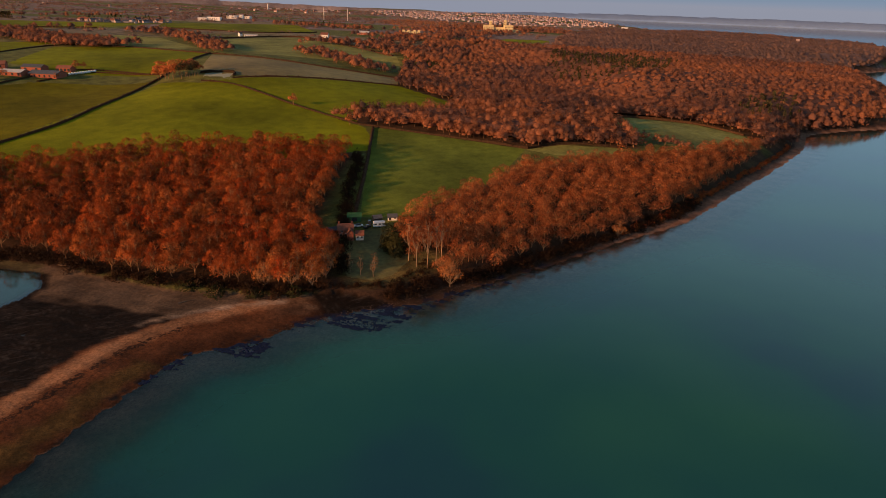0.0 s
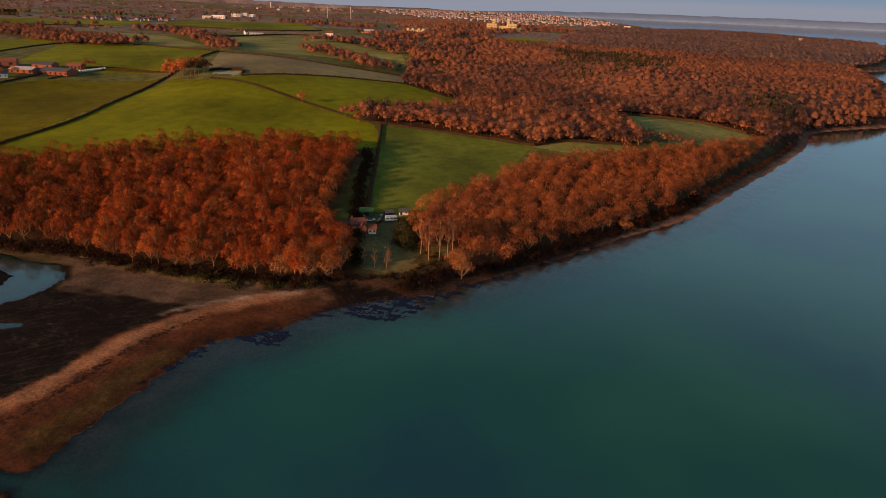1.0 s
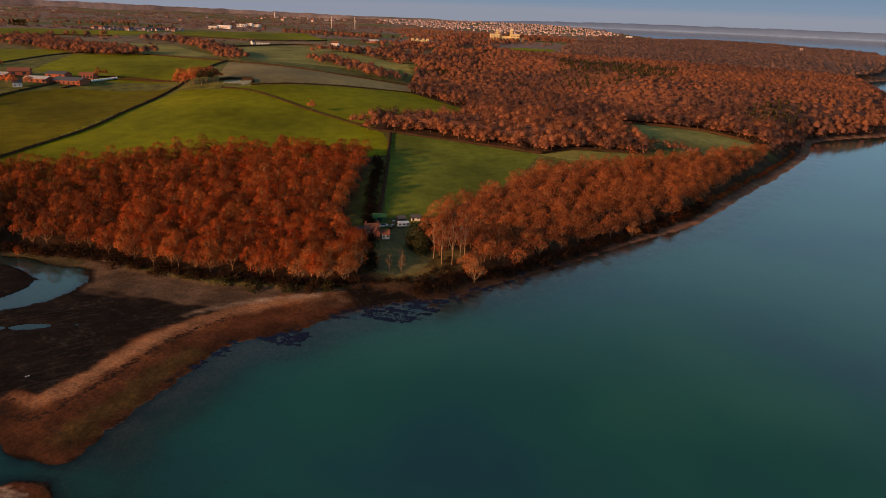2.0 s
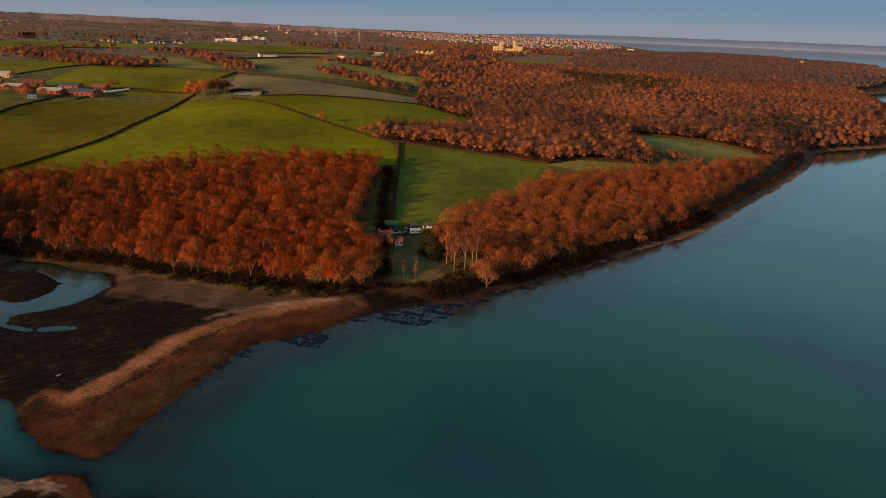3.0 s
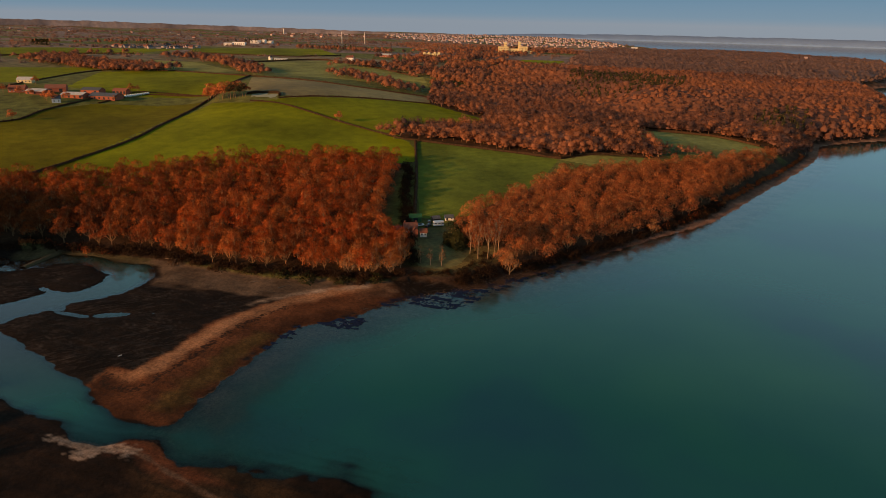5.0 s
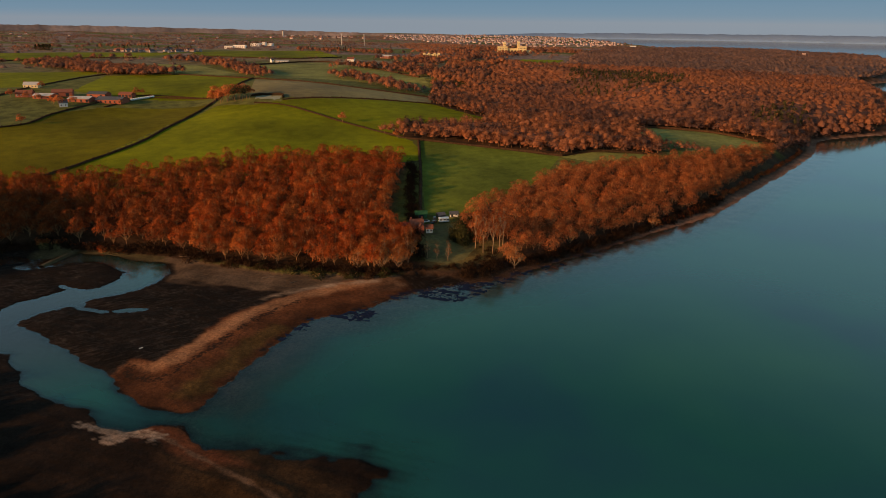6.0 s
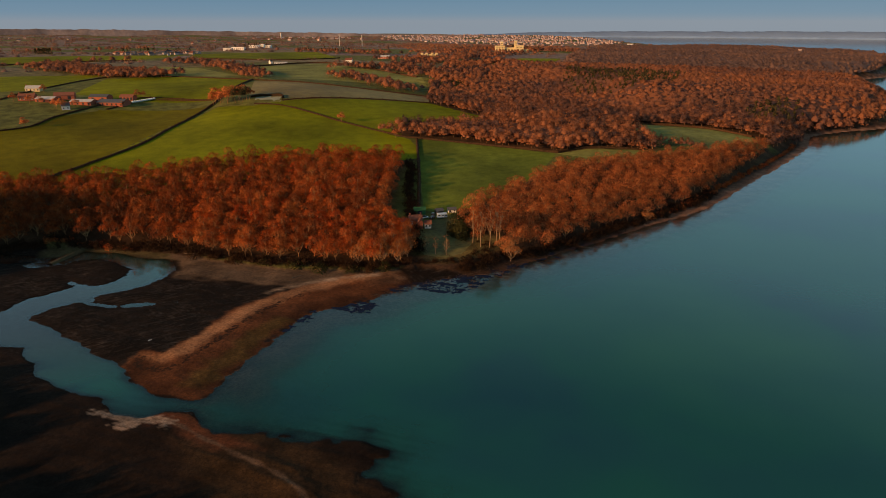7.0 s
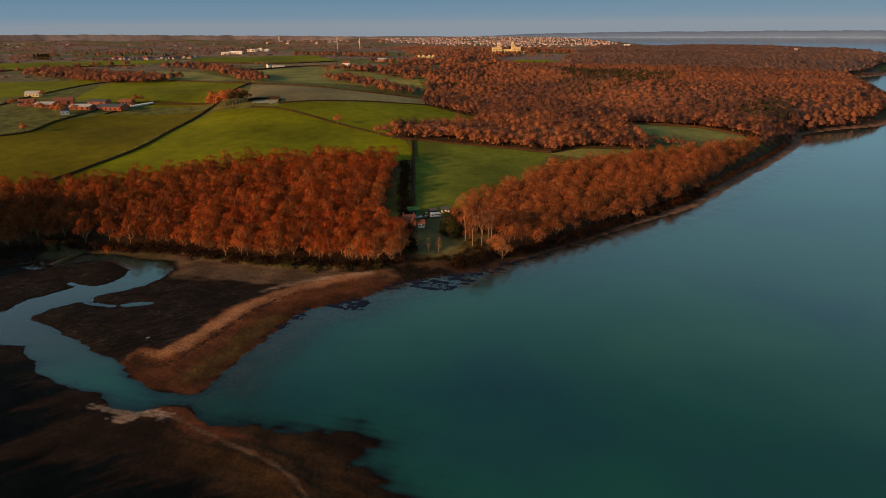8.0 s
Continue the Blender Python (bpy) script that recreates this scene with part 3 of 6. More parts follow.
def soil_colours(x, y, z, d):
    """Base colours of the soils: woodland litter, rough grass, wet mud, sand, shell, weed; far off, haze is mixed in.
    """
    c = np.tile(np.array([0.115, 0.125, 0.032]), (len(x), 1))

    def lay(col, k):
        c[:] = c * (1 - k[:, None]) + np.array(col) * k[:, None]
    # distant soils turn pale mauve: haze put into the base colour
    far = np.clip((np.hypot(x, y) - 900) / 500, 0, 1)
    lay((0.20, 0.150, 0.135), far * np.clip(0.9 - wobble(x, y, 150, 7) * 4, 0, 1))
    lay((0.22, 0.175, 0.11), far * np.clip(wobble(x, y, 190, 9) * 4 - 1.0, 0, 1))
    for wood in (WOOD_WEST, WOOD_EAST, WOOD_MID, WOOD_LINK, WOOD_GREAT):
        lay((0.062, 0.036, 0.020), np.where(inside(wood, x, y), 1.0, np.clip(1 - line_gap(wood, x, y, True) / 7, 0, 1)))
    low = inside(LOWLAND, x, y).astype(float)
    lay((0.0105, 0.0072, 0.0055), low)                                           # mud
    rills = np.clip(1 - np.abs(wobble(x, y, 5, 2) + 0.5 * wobble(x, y, 1.9, 6)) / 0.10, 0, 1) * np.clip(wobble(x, y, 14, 3) + 0.6, 0, 1)
    lay((0.085, 0.075, 0.068), low * rills * 0.3)
    north = np.clip((line_gap([(-30, 335), (-14, 338), (6, 322), (16, 310)], x, y) - 12) / -5, 0, 1)
    lay((0.075, 0.062, 0.030), low * north)
    flats = np.clip((17 - line_gap([(20, 292), (40, 275), (62, 258), (88, 241)], x, y)) / 4 + 0.8 * wobble(x, y, 4, 3), 0, 1)
    lay((0.110, 0.076, 0.052), low * flats * np.clip((d - 1) / 2, 0, 1))
    crest = line_gap(RIDGE, x, y)
    sea = line_gap(OUTER, x, y)
    edge = line_gap(SPIT, x, y, True)
    spit = np.clip(0.5 + np.where(inside(SPIT, x, y), edge, -edge) / 2 + 0.6 * wobble(x, y, 3, 5), 0, 1) * np.clip((104 - x) / 22, 0, 1)
    lay((0.115, 0.044, 0.019), low * spit)
    lay((0.27, 0.135, 0.070), low * spit * np.clip((5 - crest + 1.5 * wobble(x, y, 6, 2)) / 3, 0, 1))
    lay((0.064, 0.026, 0.012), low * spit * np.clip((15 - sea + 4 * wobble(x, y, 9, 4)) / 10, 0, 1))                   # damp foreshore
    lay((0.075, 0.050, 0.015), low * spit * np.clip((6 - line_gap([(12, 184), (24, 195), (42, 212)], x, y) + 3 * wobble(x, y, 5, 8)) / 4, 0, 1) * 0.7)         # green algae
    lay((0.29, 0.215, 0.16), low * np.clip((2.8 - line_gap([(92, 238), (77, 241), (60, 241.5), (46, 240)], x, y)) / 2, 0, 1) * np.clip(0.5 * wobble(x, y, 9.1, 4) + 0.5 * wobble(x, y, 3.7, 8) + 0.4 * wobble(x, y, 1.7, 1) + 0.55, 0, 1))
    lay((0.013, 0.012, 0.012), low * spit * np.clip((3.5 - sea) / 1.5, 0, 1) * np.clip(wobble(x, y, 3, 9) * 2, 0, 1) * (x > 35))
    bank = line_gap(SHELL_BANK, x, y)
    near = low * (y < 236) * (x < 60) * inside(NEAR_BANK, x, y)
    # near bank kept darker than its natural brown, part of its shade painted in
    lay((0.016, 0.010, 0.007), near)
    lay((0.034, 0.020, 0.010), near * np.clip((16 - bank) / 6, 0, 1) * np.clip((x - 0) / 8, 0, 1))
    lay((0.12, 0.040, 0.018), near * np.clip((6 - bank) / 3, 0, 1) * np.clip((8 - d) / 4, 0, 1) * np.clip((y - 130) / 10, 0, 1) * np.clip((x + 6) / 6, 0, 1) * 0.8)
    lay((0.12, 0.074, 0.048), near * np.clip((0.9 - bank + 0.7 * wobble(x, y, 3, 2)) / 0.8, 0, 1) * 0.8)
    lay((0.29, 0.21, 0.16), np.clip((np.maximum(2.1 - line_gap([(-16, 179), (-6, 172), (2, 164)], x, y), 3.4 - np.hypot((x + 8) * 0.7, y - 169.5))) / 1.4 + 0.6 * wobble(x, y, 3.1, 4) + 1.1 * wobble(x, y, 1.1, 7), 0, 1) * near)
    beach = np.clip((15 - d) / 4, 0, 1) * (1 - low)
    beach = np.maximum(beach, (1 - low) * np.clip((30 - d) / 6, 0, 1) * np.clip((x - 100) / 6, 0, 1) * np.clip((168 - x) / 6, 0, 1))
    lay((0.045, 0.027, 0.018), beach)
    lay((0.21, 0.115, 0.078), beach * np.clip((7 - d) / 3, 0, 1) * np.clip((x - 205) / 50, 0, 1))
    lawn = np.clip((26 - np.hypot(x - 140, y - 243)) / 8, 0, 1) * np.clip((d - 12) / 6, 0, 1)
    lay((0.120, 0.095, 0.035), lawn * (1 - low))
    lay((0.014, 0.010, 0.008), np.clip(-d / 3, 0, 1))
    lay((0.09, 0.080, 0.052), np.clip(-d / 3, 0, 1) * np.clip((x - 10) / 15, 0, 1) * np.clip((165 - y) / 15, 0, 1))
    lay((0.34, 0.21, 0.145), np.clip(-d / 3, 0, 1) * np.clip((x - 2) / 15, 0, 1) * np.clip((y - 150) / 20, 0, 1))
    weed = np.clip(wobble(x, y, 7, 6) * 2.2 + wobble(x, y, 2.6, 3) * 1.4 + 0.3, 0, 1) * np.clip((9 + d) / 3, 0, 1) * np.clip((x - 84) / 12, 0, 1)
    lay((0.010, 0.013, 0.030), weed * np.clip((d < 2) + 0.0, 0, 1) * np.clip(1.4 - np.abs(x - 140) / 90, 0, 1))
    lay((0.03, 0.045, 0.040), np.clip((-d - 14) / 14, 0, 1))                           # sea bed
    return c


zone = np.zeros(len(QUADS), int)
names = list(FIELDS)
for n, key in enumerate(names, 1):
    zone[inside(FIELDS[key][0], CX, CY)] = n
zone[(LOWEST > -3.4) & (HIGHEST < 0)] = 0
FIELD_MATS = {"LAWN": LAWN, "GRASS": GRASS, "GRASS_OLIVE": GRASS_OLIVE, "GRASS_SHADED": GRASS_SHADED, "GRASS_PALE": GRASS_PALE, "STUBBLE": STUBBLE, "FROST": FROST}
FIELD_WORDS = {"LAWN": "worn grey-green lawn sloping to the shore", "GRASS_OLIVE": "olive yellow-green grass field behind the wood", "GRASS": "bright green grass field between dark hedges", "GRASS_SHADED": "green pasture beside the wood, with shade in its colour",
               "GRASS_PALE": "pale frosted green grass among bare woods", "STUBBLE": "dull olive stubble field beside hedges", "FROST": "small white frosted plot beside the copse"}
for n in range(len(names) + 1):
    pick = QUADS[(zone == n) & (HIGHEST > -3.4)]
    if not len(pick):
        continue
    used, inv = np.unique(pick, return_inverse=True)
    co = np.stack([GX[used], GY[used], GZ[used]], -1)
    key = names[n - 1] if n else "ground"
    me = mesh_of(key, co, inv.reshape(-1, 4), [FIELD_MATS[FIELDS[key][1]] if n else SOIL], smooth=True)
    if not n:
        col = np.c_[soil_colours(GX[used], GY[used], GZ[used], GD[used]), np.ones(len(used))].astype(np.float32)
        band = line_gap(rounded(WRACK, k=4), GX[used], GY[used])
        me.attributes.new("crest", "FLOAT", "POINT").data.foreach_set("value", band.astype(np.float32))
        wet = inside(LOWLAND, GX[used], GY[used]) & ~inside(SPIT, GX[used], GY[used]) & (GY[used] > 200)
        me.attributes.new("mud", "FLOAT", "POINT").data.foreach_set("value", wet.astype(np.float32))
        me.attributes.new("soil", "FLOAT_COLOR", "POINT").data.foreach_set("color", col.ravel())
    tagged(new(key, me), FIELD_WORDS[FIELDS[key][1]] if n else "brown leaf litter, dark mud and orange sand along the shore", "field" if n else "ground", kind="structure")
# the sheet of water: fine quads along the shores, wide ones out at sea
B = 4
rough_i, rough_j = np.meshgrid(np.arange(0, NA - NA % B, B), np.arange(0, (NR - 1) - (NR - 1) % B, B), indexing="ij")
gap2, low2 = GD.reshape(NA, NR), GZ.reshape(NA, NR)
block = np.arange(B + 1)
ii = np.minimum(rough_i[..., None, None] + block[:, None], NA - 1)
jj = rough_j[..., None, None] + block[None, :]
wide_open = gap2[ii, jj].max((2, 3)) < -30
corner = [rough_i * NR + rough_j, rough_i * NR + rough_j + B, np.minimum(rough_i + B, NA - 1) * NR + rough_j + B, np.minimum(rough_i + B, NA - 1) * NR + rough_j]
big = np.stack(corner, -1)[wide_open][:, ::-1]
taken = np.zeros((NA, NR - 1), bool)
for a in range(B):
    for b in range(B):
        taken[np.minimum(rough_i + a, NA - 1), rough_j + b] |= wide_open
pick = np.concatenate([QUADS[(LOWEST < 0.25) & ~taken.ravel()], big])
used, inv = np.unique(pick, return_inverse=True)
me = mesh_of("water", np.stack([GX[used], GY[used], 0 * GX[used]], -1), inv.reshape(-1, 4), [WATER], smooth=True)
me.attributes.new("depth", "FLOAT", "POINT").data.foreach_set("value", (1 - np.exp(np.minimum(GZ[used], 0) * 1.1)).astype(np.float32))
creek = np.clip(np.minimum(GY[used] - 196, 24 - GX[used]) / 60, 0, 1)
me.attributes.new("silt", "FLOAT", "POINT").data.foreach_set("value", creek.astype(np.float32))
# grows with distance: how much haze is painted into the water
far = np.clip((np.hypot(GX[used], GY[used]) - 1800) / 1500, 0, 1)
me.attributes.new("far_haze", "FLOAT", "POINT").data.foreach_set("value", far.astype(np.float32))
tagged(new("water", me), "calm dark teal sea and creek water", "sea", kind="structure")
bm = bmesh.new()
bmesh.ops.create_circle(bm, cap_ends=True, segments=NA, radius=60.5, matrix=pose(0, 0, -0.02))
me = bpy.data.meshes.new("water_below")
bm.to_mesh(me); bm.free()
me.materials.append(WATER)
me.attributes.new("depth", "FLOAT", "POINT").data.foreach_set("value", np.ones(len(me.vertices), np.float32))
tagged(new("water_below", me), "calm dark teal sea under the drone", "sea", kind="structure")


# ---------------------------------------------------------------- trees
def rod(p, q, r0, r1, sides=3):
    """A tapered branch from p to q: vertices and triangles."""
    p, q = np.array(p, float), np.array(q, float)
    a = (q - p) / (np.linalg.norm(q - p) + 1e-9)
    u = np.cross(a, (0.3, 0.9, 0.2)); u /= np.linalg.norm(u) + 1e-9
    w = np.cross(a, u)
    t = np.arange(sides) * 2 * np.pi / sides
    ring = np.cos(t)[:, None] * u + np.sin(t)[:, None] * w
    v = np.concatenate([p + r0 * ring, q + r1 * ring])
    f = []
    for i in range(sides):
        j = (i + 1) % sides
        f += [(i, j, sides + j), (i, sides + j, sides + i)]
    return v, np.array(f)


def stack(pieces):
    vs, fs, n = [], [], 0
    for v, f in pieces:
        vs.append(v); fs.append(f + n); n += len(v)
    return np.concatenate(vs), np.concatenate(fs)


def twig_fan(rng, base, out, count, length, width, pads=0.45, each=False):
    """Twigs as long triangles springing from the given places; pads: the share that spreads over the crown's skin."""
    k = np.arange(count) if each else rng.integers(0, len(base), count)
    p = base[k] + rng.normal(0, 0.08 if each else 0.3, (count, 3))
    o = out[k] / np.linalg.norm(out[k], axis=1)[:, None]
    a = o + rng.normal(0, 0.42, (count, 3)) + (0, 0, 0.5 if each else 0.12)
    lie = rng.random(count) < pads
    skin = o + rng.normal(0, 0.32, (count, 3))
    flat = np.cross(skin, rng.normal(0, 1, (count, 3)))
    a = np.where(lie[:, None], flat, a)
    a /= np.linalg.norm(a, axis=1)[:, None]
    side = np.where(lie[:, None], np.cross(skin, a), np.cross(a, rng.normal(0, 1, (count, 3))))
    side /= np.linalg.norm(side, axis=1)[:, None]
    ln = length * rng.uniform(0.6, 1.3, (count, 1))
    wd = width * rng.uniform(0.6, 1.3, (count, 1)) * np.where(lie, 1.5, 1.0)[:, None]
    v = np.stack([p - side * wd * 0.5, p + side * wd * 0.5 + a * ln * 0.15, p + a * ln], 1).reshape(-1, 3)
    # each twig takes its light as part of its bough: the normal leans to the bough's outward side
    f = np.arange(3 * count).reshape(-1, 3)
    g = np.cross(v[1::3] - v[0::3], v[2::3] - v[0::3])
    g /= np.linalg.norm(g, axis=1)[:, None] + 1e-9
    back = (g * o).sum(1) < 0
    f[back] = f[back][:, ::-1]
    g[back] *= -1
    nrm = o * 0.8 + g * 0.3
    return v, f, np.repeat(nrm / np.linalg.norm(nrm, axis=1)[:, None], 3, 0)


_ico = bmesh.new()
bmesh.ops.create_icosphere(_ico, subdivisions=1, radius=1)
ICO_V = np.array([v.co[:] for v in _ico.verts])
ICO_F = np.array([[v.index for v in f.verts] for f in _ico.faces])
_ico.free()
ICO_F = ICO_F[ICO_V[ICO_F].mean(1)[:, 2] > -0.25]


def bough_mass(rng, mid, size, rough=0.2):
    """The closed inner mass of a distant crown: a lumpy dome with a ragged skin. Vertices, triangles, normals."""
    a = rng.normal(0, 1, (3, 3))
    swell = 1 + 0.12 * np.sin(ICO_V @ a[0] * 2.5 + 1) + 0.10 * np.sin(ICO_V @ a[1] * 4 + 2) + rng.normal(0, rough, len(ICO_V))
    v = mid + ICO_V * size * np.clip(swell, 0.6, 1.35)[:, None]
    return v, ICO_F, ICO_V * 0.4 + (0, 0, 0.6)


def bare_tree(seed, tall=13.0, wide=5.6, lobes=7, twigs=1500, length=0.8, width=0.26, bole=0.2, fine=6, girth=1.0, pads=0.7, low=0.42, dome=0.55, masses=3):
    """A leafless broadleaf tree: trunk, limbs and forks inside a domed crown of several rounded lobes of twigs. Returns (wood, crown).
    fine: visible branches on each limb; 0 leaves the limbs to the twigs. low: height of the widest lobes against the whole."""
    rng = np.random.default_rng(seed)
    fork = tall * bole
    wood = [rod((0, 0, -0.6), (rng.normal(0, 0.2), rng.normal(0, 0.2), fork), 0.018 * tall * girth, 0.013 * tall * girth, 5 if fine else 3)]
    mids, radii = [], []
    for i in range(lobes):
        t = 2 * np.pi * (i + rng.uniform(-0.3, 0.3)) / max(lobes - 1, 1)
        away = wide * rng.uniform(0.46, 0.66) if i else wide * 0.08
        size = wide * rng.uniform(0.36, 0.50) if i else wide * 0.52
        up = tall * (low + rng.uniform(0.0, 0.20)) if i else tall - size * 0.9
        mids.append((np.cos(t) * away, np.sin(t) * away, min(up, tall - size * 0.9))); radii.append(size)
    mids, radii = np.array(mids), np.array(radii)
    stretch = np.array([1.0, 1.0, 0.92])
    if fine:
        for c, size in zip(mids, radii):
            root = np.array([0, 0, fork * rng.uniform(0.7, 1.0)])
            knee = root + (c - root) * (0.55, 0.55, 0.5) + rng.normal(0, 0.25, 3)
            wood += [rod(root, knee, 0.009 * tall * girth, 0.006 * tall * girth, 3), rod(knee, c, 0.006 * tall, 0.0035 * tall)]
            for j in range(fine):
                a = rng.normal(0, 1, 3) + np.array([c[0], c[1], 0.4 * tall]) * 0.12
                a /= np.linalg.norm(a)
                a[2] = abs(a[2])
                wood.append(rod(knee + (c - knee) * rng.uniform(0.3, 1.0), c + a * size * rng.uniform(0.98, 1.1), 0.0036 * tall, 0.0012 * tall))
    # the crown's skin: places on the lobes that no other lobe covers
    many = twigs * 3
    k = rng.choice(len(radii), many, p=radii ** 2 / (radii ** 2).sum())
    a = rng.normal(0, 1, (many, 3)); a /= np.linalg.norm(a, axis=1)[:, None]
    a = a[:, :] * np.where(a[:, 2:] < -0.35, -1.0, 1.0)
    p = mids[k] + a * stretch * (radii[k] * rng.uniform(0.80, 1.06, many))[:, None]
    gap = np.linalg.norm((p[:, None] - mids[None]) / stretch, axis=2) / radii[None]
    gap[np.arange(many), k] = 9
    free = np.nonzero((gap.min(1) > 0.9) & (p[:, 2] > tall * 0.1))[0][:twigs]
    p, o = p[free], a[free]
    v, f, nrm = twig_fan(rng, p, o, len(p), length, width, pads, each=True)
    whole = v - np.array([0, 0, tall * 0.40])
    nrm = nrm * (1.15 - dome) + whole / (np.linalg.norm(whole, axis=1)[:, None] + 1e-6) * dome + (0, 0, 0.1)
    if not fine:
        for c, size in zip(mids[:masses], radii[:masses]):
            mv, mf, mn = bough_mass(rng, c - (0, 0, 0.08 * tall), np.array([size, size, size * 0.9]) * (0.74 if masses > 1 else 1.15))
            f, v, nrm = np.concatenate([f, mf + len(v)]), np.concatenate([v, mv]), np.concatenate([nrm, mn])
    return stack(wood), (v, f, nrm / np.linalg.norm(nrm, axis=1)[:, None])


def conifer(seed, tall=15.0, wide=3.4, tufts=160, size=1.3):
    """An evergreen: straight stem and tiers of drooping needle tufts."""
    rng = np.random.default_rng(seed)
    wood = [rod((0, 0, -0.5), (0, 0, tall * 0.97), 0.02 * tall, 0.004 * tall, 4)]
    h = tall * (0.1 + 0.88 * rng.random(tufts) ** 0.8)
    t = rng.uniform(0, 2 * np.pi, tufts)
    r = wide * (1 - h / tall) ** 0.75 * rng.uniform(0.45, 1.05, tufts)
    p = np.stack([r * np.cos(t), r * np.sin(t), h], -1)
    a = np.stack([np.cos(t), np.sin(t), np.full(tufts, -0.25)], -1)
    return stack(wood), twig_fan(rng, p, a, tufts * 2, size, size * 0.5)


def shrub(seed, tall=4.0, wide=3.0, tufts=240, size=1.0):
    """A dense rounded bush of short sprays with stems at its foot."""
    rng = np.random.default_rng(seed)
    wood = [rod((0, 0, -0.3), (rng.normal(0, wide * 0.35), rng.normal(0, wide * 0.35), tall * 0.7), 0.09, 0.03) for _ in range(5)]
    a = rng.normal(0, 1, (tufts, 3)); a[:, 2] = np.abs(a[:, 2]); a /= np.linalg.norm(a, axis=1)[:, None]
    lump = 1 + 0.22 * np.sin(a[:, 0] * 4 + seed) + 0.18 * np.sin(a[:, 1] * 5 + 2 * seed)
    p = a * (wide, wide, tall * 0.85) * (rng.uniform(0.6, 0.95, tufts) * lump)[:, None]
    return stack(wood), twig_fan(rng, p, a, tufts, size, size * 0.55)


def lean(me, nrm):
    """Gives a crown's twigs the normals of their boughs."""
    me.attributes.new("custom_normal", "FLOAT_VECTOR", "POINT").data.foreach_set("vector", np.asarray(nrm, np.float32).ravel())


def corner_normals(v, f):
    """Normals of the wood's points."""
    g = np.cross(v[f[:, 1]] - v[f[:, 0]], v[f[:, 2]] - v[f[:, 0]])
    n = np.zeros_like(v)
    for k in range(3):
        np.add.at(n, f[:, k], g)
    return n / (np.linalg.norm(n, axis=1)[:, None] + 1e-9)


def plant_thing(name, shape, bark, leaf, label, category, m, group=""):
    """One tree as a thing with trunk and crown."""
    (wv, wf), (cv, cf, cn) = shape
    t = thing(name, m, label, category, group)
    part("trunk", mesh_of("trunk", wv, wf, [bark]), None, t)
    me = mesh_of("crown", cv, cf, [leaf], smooth=True)
    lean(me, cn)
    part("crown", me, None, t)
    return t


def plant_stuff(name, shapes, places, bark, leaf, label, category, rng, lo=0.8, hi=1.2, spread=None, dark=None):
    """Trees past counting, joined: places are rows of x, y, z."""
    if not len(places):
        return None
    vs, fs, mi, hue, ns, n, shift = [], [], [], [], [], 0, 0.0
    norms = [np.concatenate([corner_normals(s[0][0], s[0][1]), s[1][2]]) for s in shapes]
    pick = rng.integers(0, len(shapes), len(places))
    for (x, y, z), k in zip(places, pick):
        (wv, wf), (cv, cf, _) = shapes[k]
        t, s, sz = rng.uniform(0, 2 * np.pi), rng.uniform(lo, hi), rng.uniform(0.88, 1.12)
        c, si = math.cos(t) * s, math.sin(t) * s
        v = np.concatenate([wv, cv])
        vs.append(np.stack([x + v[:, 0] * c - v[:, 1] * si, y + v[:, 0] * si + v[:, 1] * c, z + v[:, 2] * s * sz], -1))
        q = norms[k]
        ns.append(np.stack([q[:, 0] * math.cos(t) - q[:, 1] * math.sin(t), q[:, 0] * math.sin(t) + q[:, 1] * math.cos(t), q[:, 2]], -1))
        fs.append(np.concatenate([wf, cf + len(wv)]) + n)
        mi.append(np.r_[np.zeros(len(wf), int), np.ones(len(cf), int)])
        h = rng.random() if spread is None else 0.5 + 0.42 * wobble(np.float64(x), np.float64(y), spread, 3) + rng.normal(0, 0.1)
        # dark gives the share of trees whose hue has shade painted in
        if dark and rng.random() < dark(x, y):
            h = 0.44 + rng.normal(0, 0.06)
        hue.append(np.full(len(v), min(max(h, 0.02), 0.98) - shift, np.float32))
        n += len(v)
    me = mesh_of(name, np.concatenate(vs), np.concatenate(fs), [bark, leaf], np.concatenate(mi), smooth=True)
    lean(me, np.concatenate(ns))
    me.attributes.new("hue", "FLOAT", "POINT").data.foreach_set("value", np.concatenate(hue))
    return tagged(new(name, me), label, category, kind="stuff")


def scatter(poly, gap, rng, jitter=0.42):
    """Uneven places about gap metres apart within an outline, with the ground's height."""
    p = np.array(poly, float)
    xs, ys = (np.arange(p[:, k].min(), p[:, k].max(), gap) for k in (0, 1))
    x, y = (g.ravel() for g in np.meshgrid(xs, ys))
    x = x + (np.round(y / gap) % 2) * gap / 2 + rng.uniform(-jitter, jitter, x.size) * gap
    y = y + rng.uniform(-jitter, jitter, x.size) * gap
    keep = inside(poly, x, y)
    x, y = x[keep], y[keep]
    if not len(x):
        return np.zeros((0, 3))
    z, d = land(x, y)
    keep = d > 3
    return np.stack([x, y, z - 0.1], -1)[keep]


def along(line, gap, wide, rng):
    """Places strewn along a line of plan points."""
    out = []
    for (x0, y0), (x1, y1) in zip(line, line[1:]):
        n = max(1, int(math.hypot(x1 - x0, y1 - y0) / gap))
        for i in range(n):
            t = (i + rng.random()) / n
            out.append((x0 + (x1 - x0) * t + rng.normal(0, wide), y0 + (y1 - y0) * t + rng.normal(0, wide)))
    p = np.array(out)
    z, d = land(p[:, 0], p[:, 1])
    return np.c_[p, z - 0.1][d > 2]


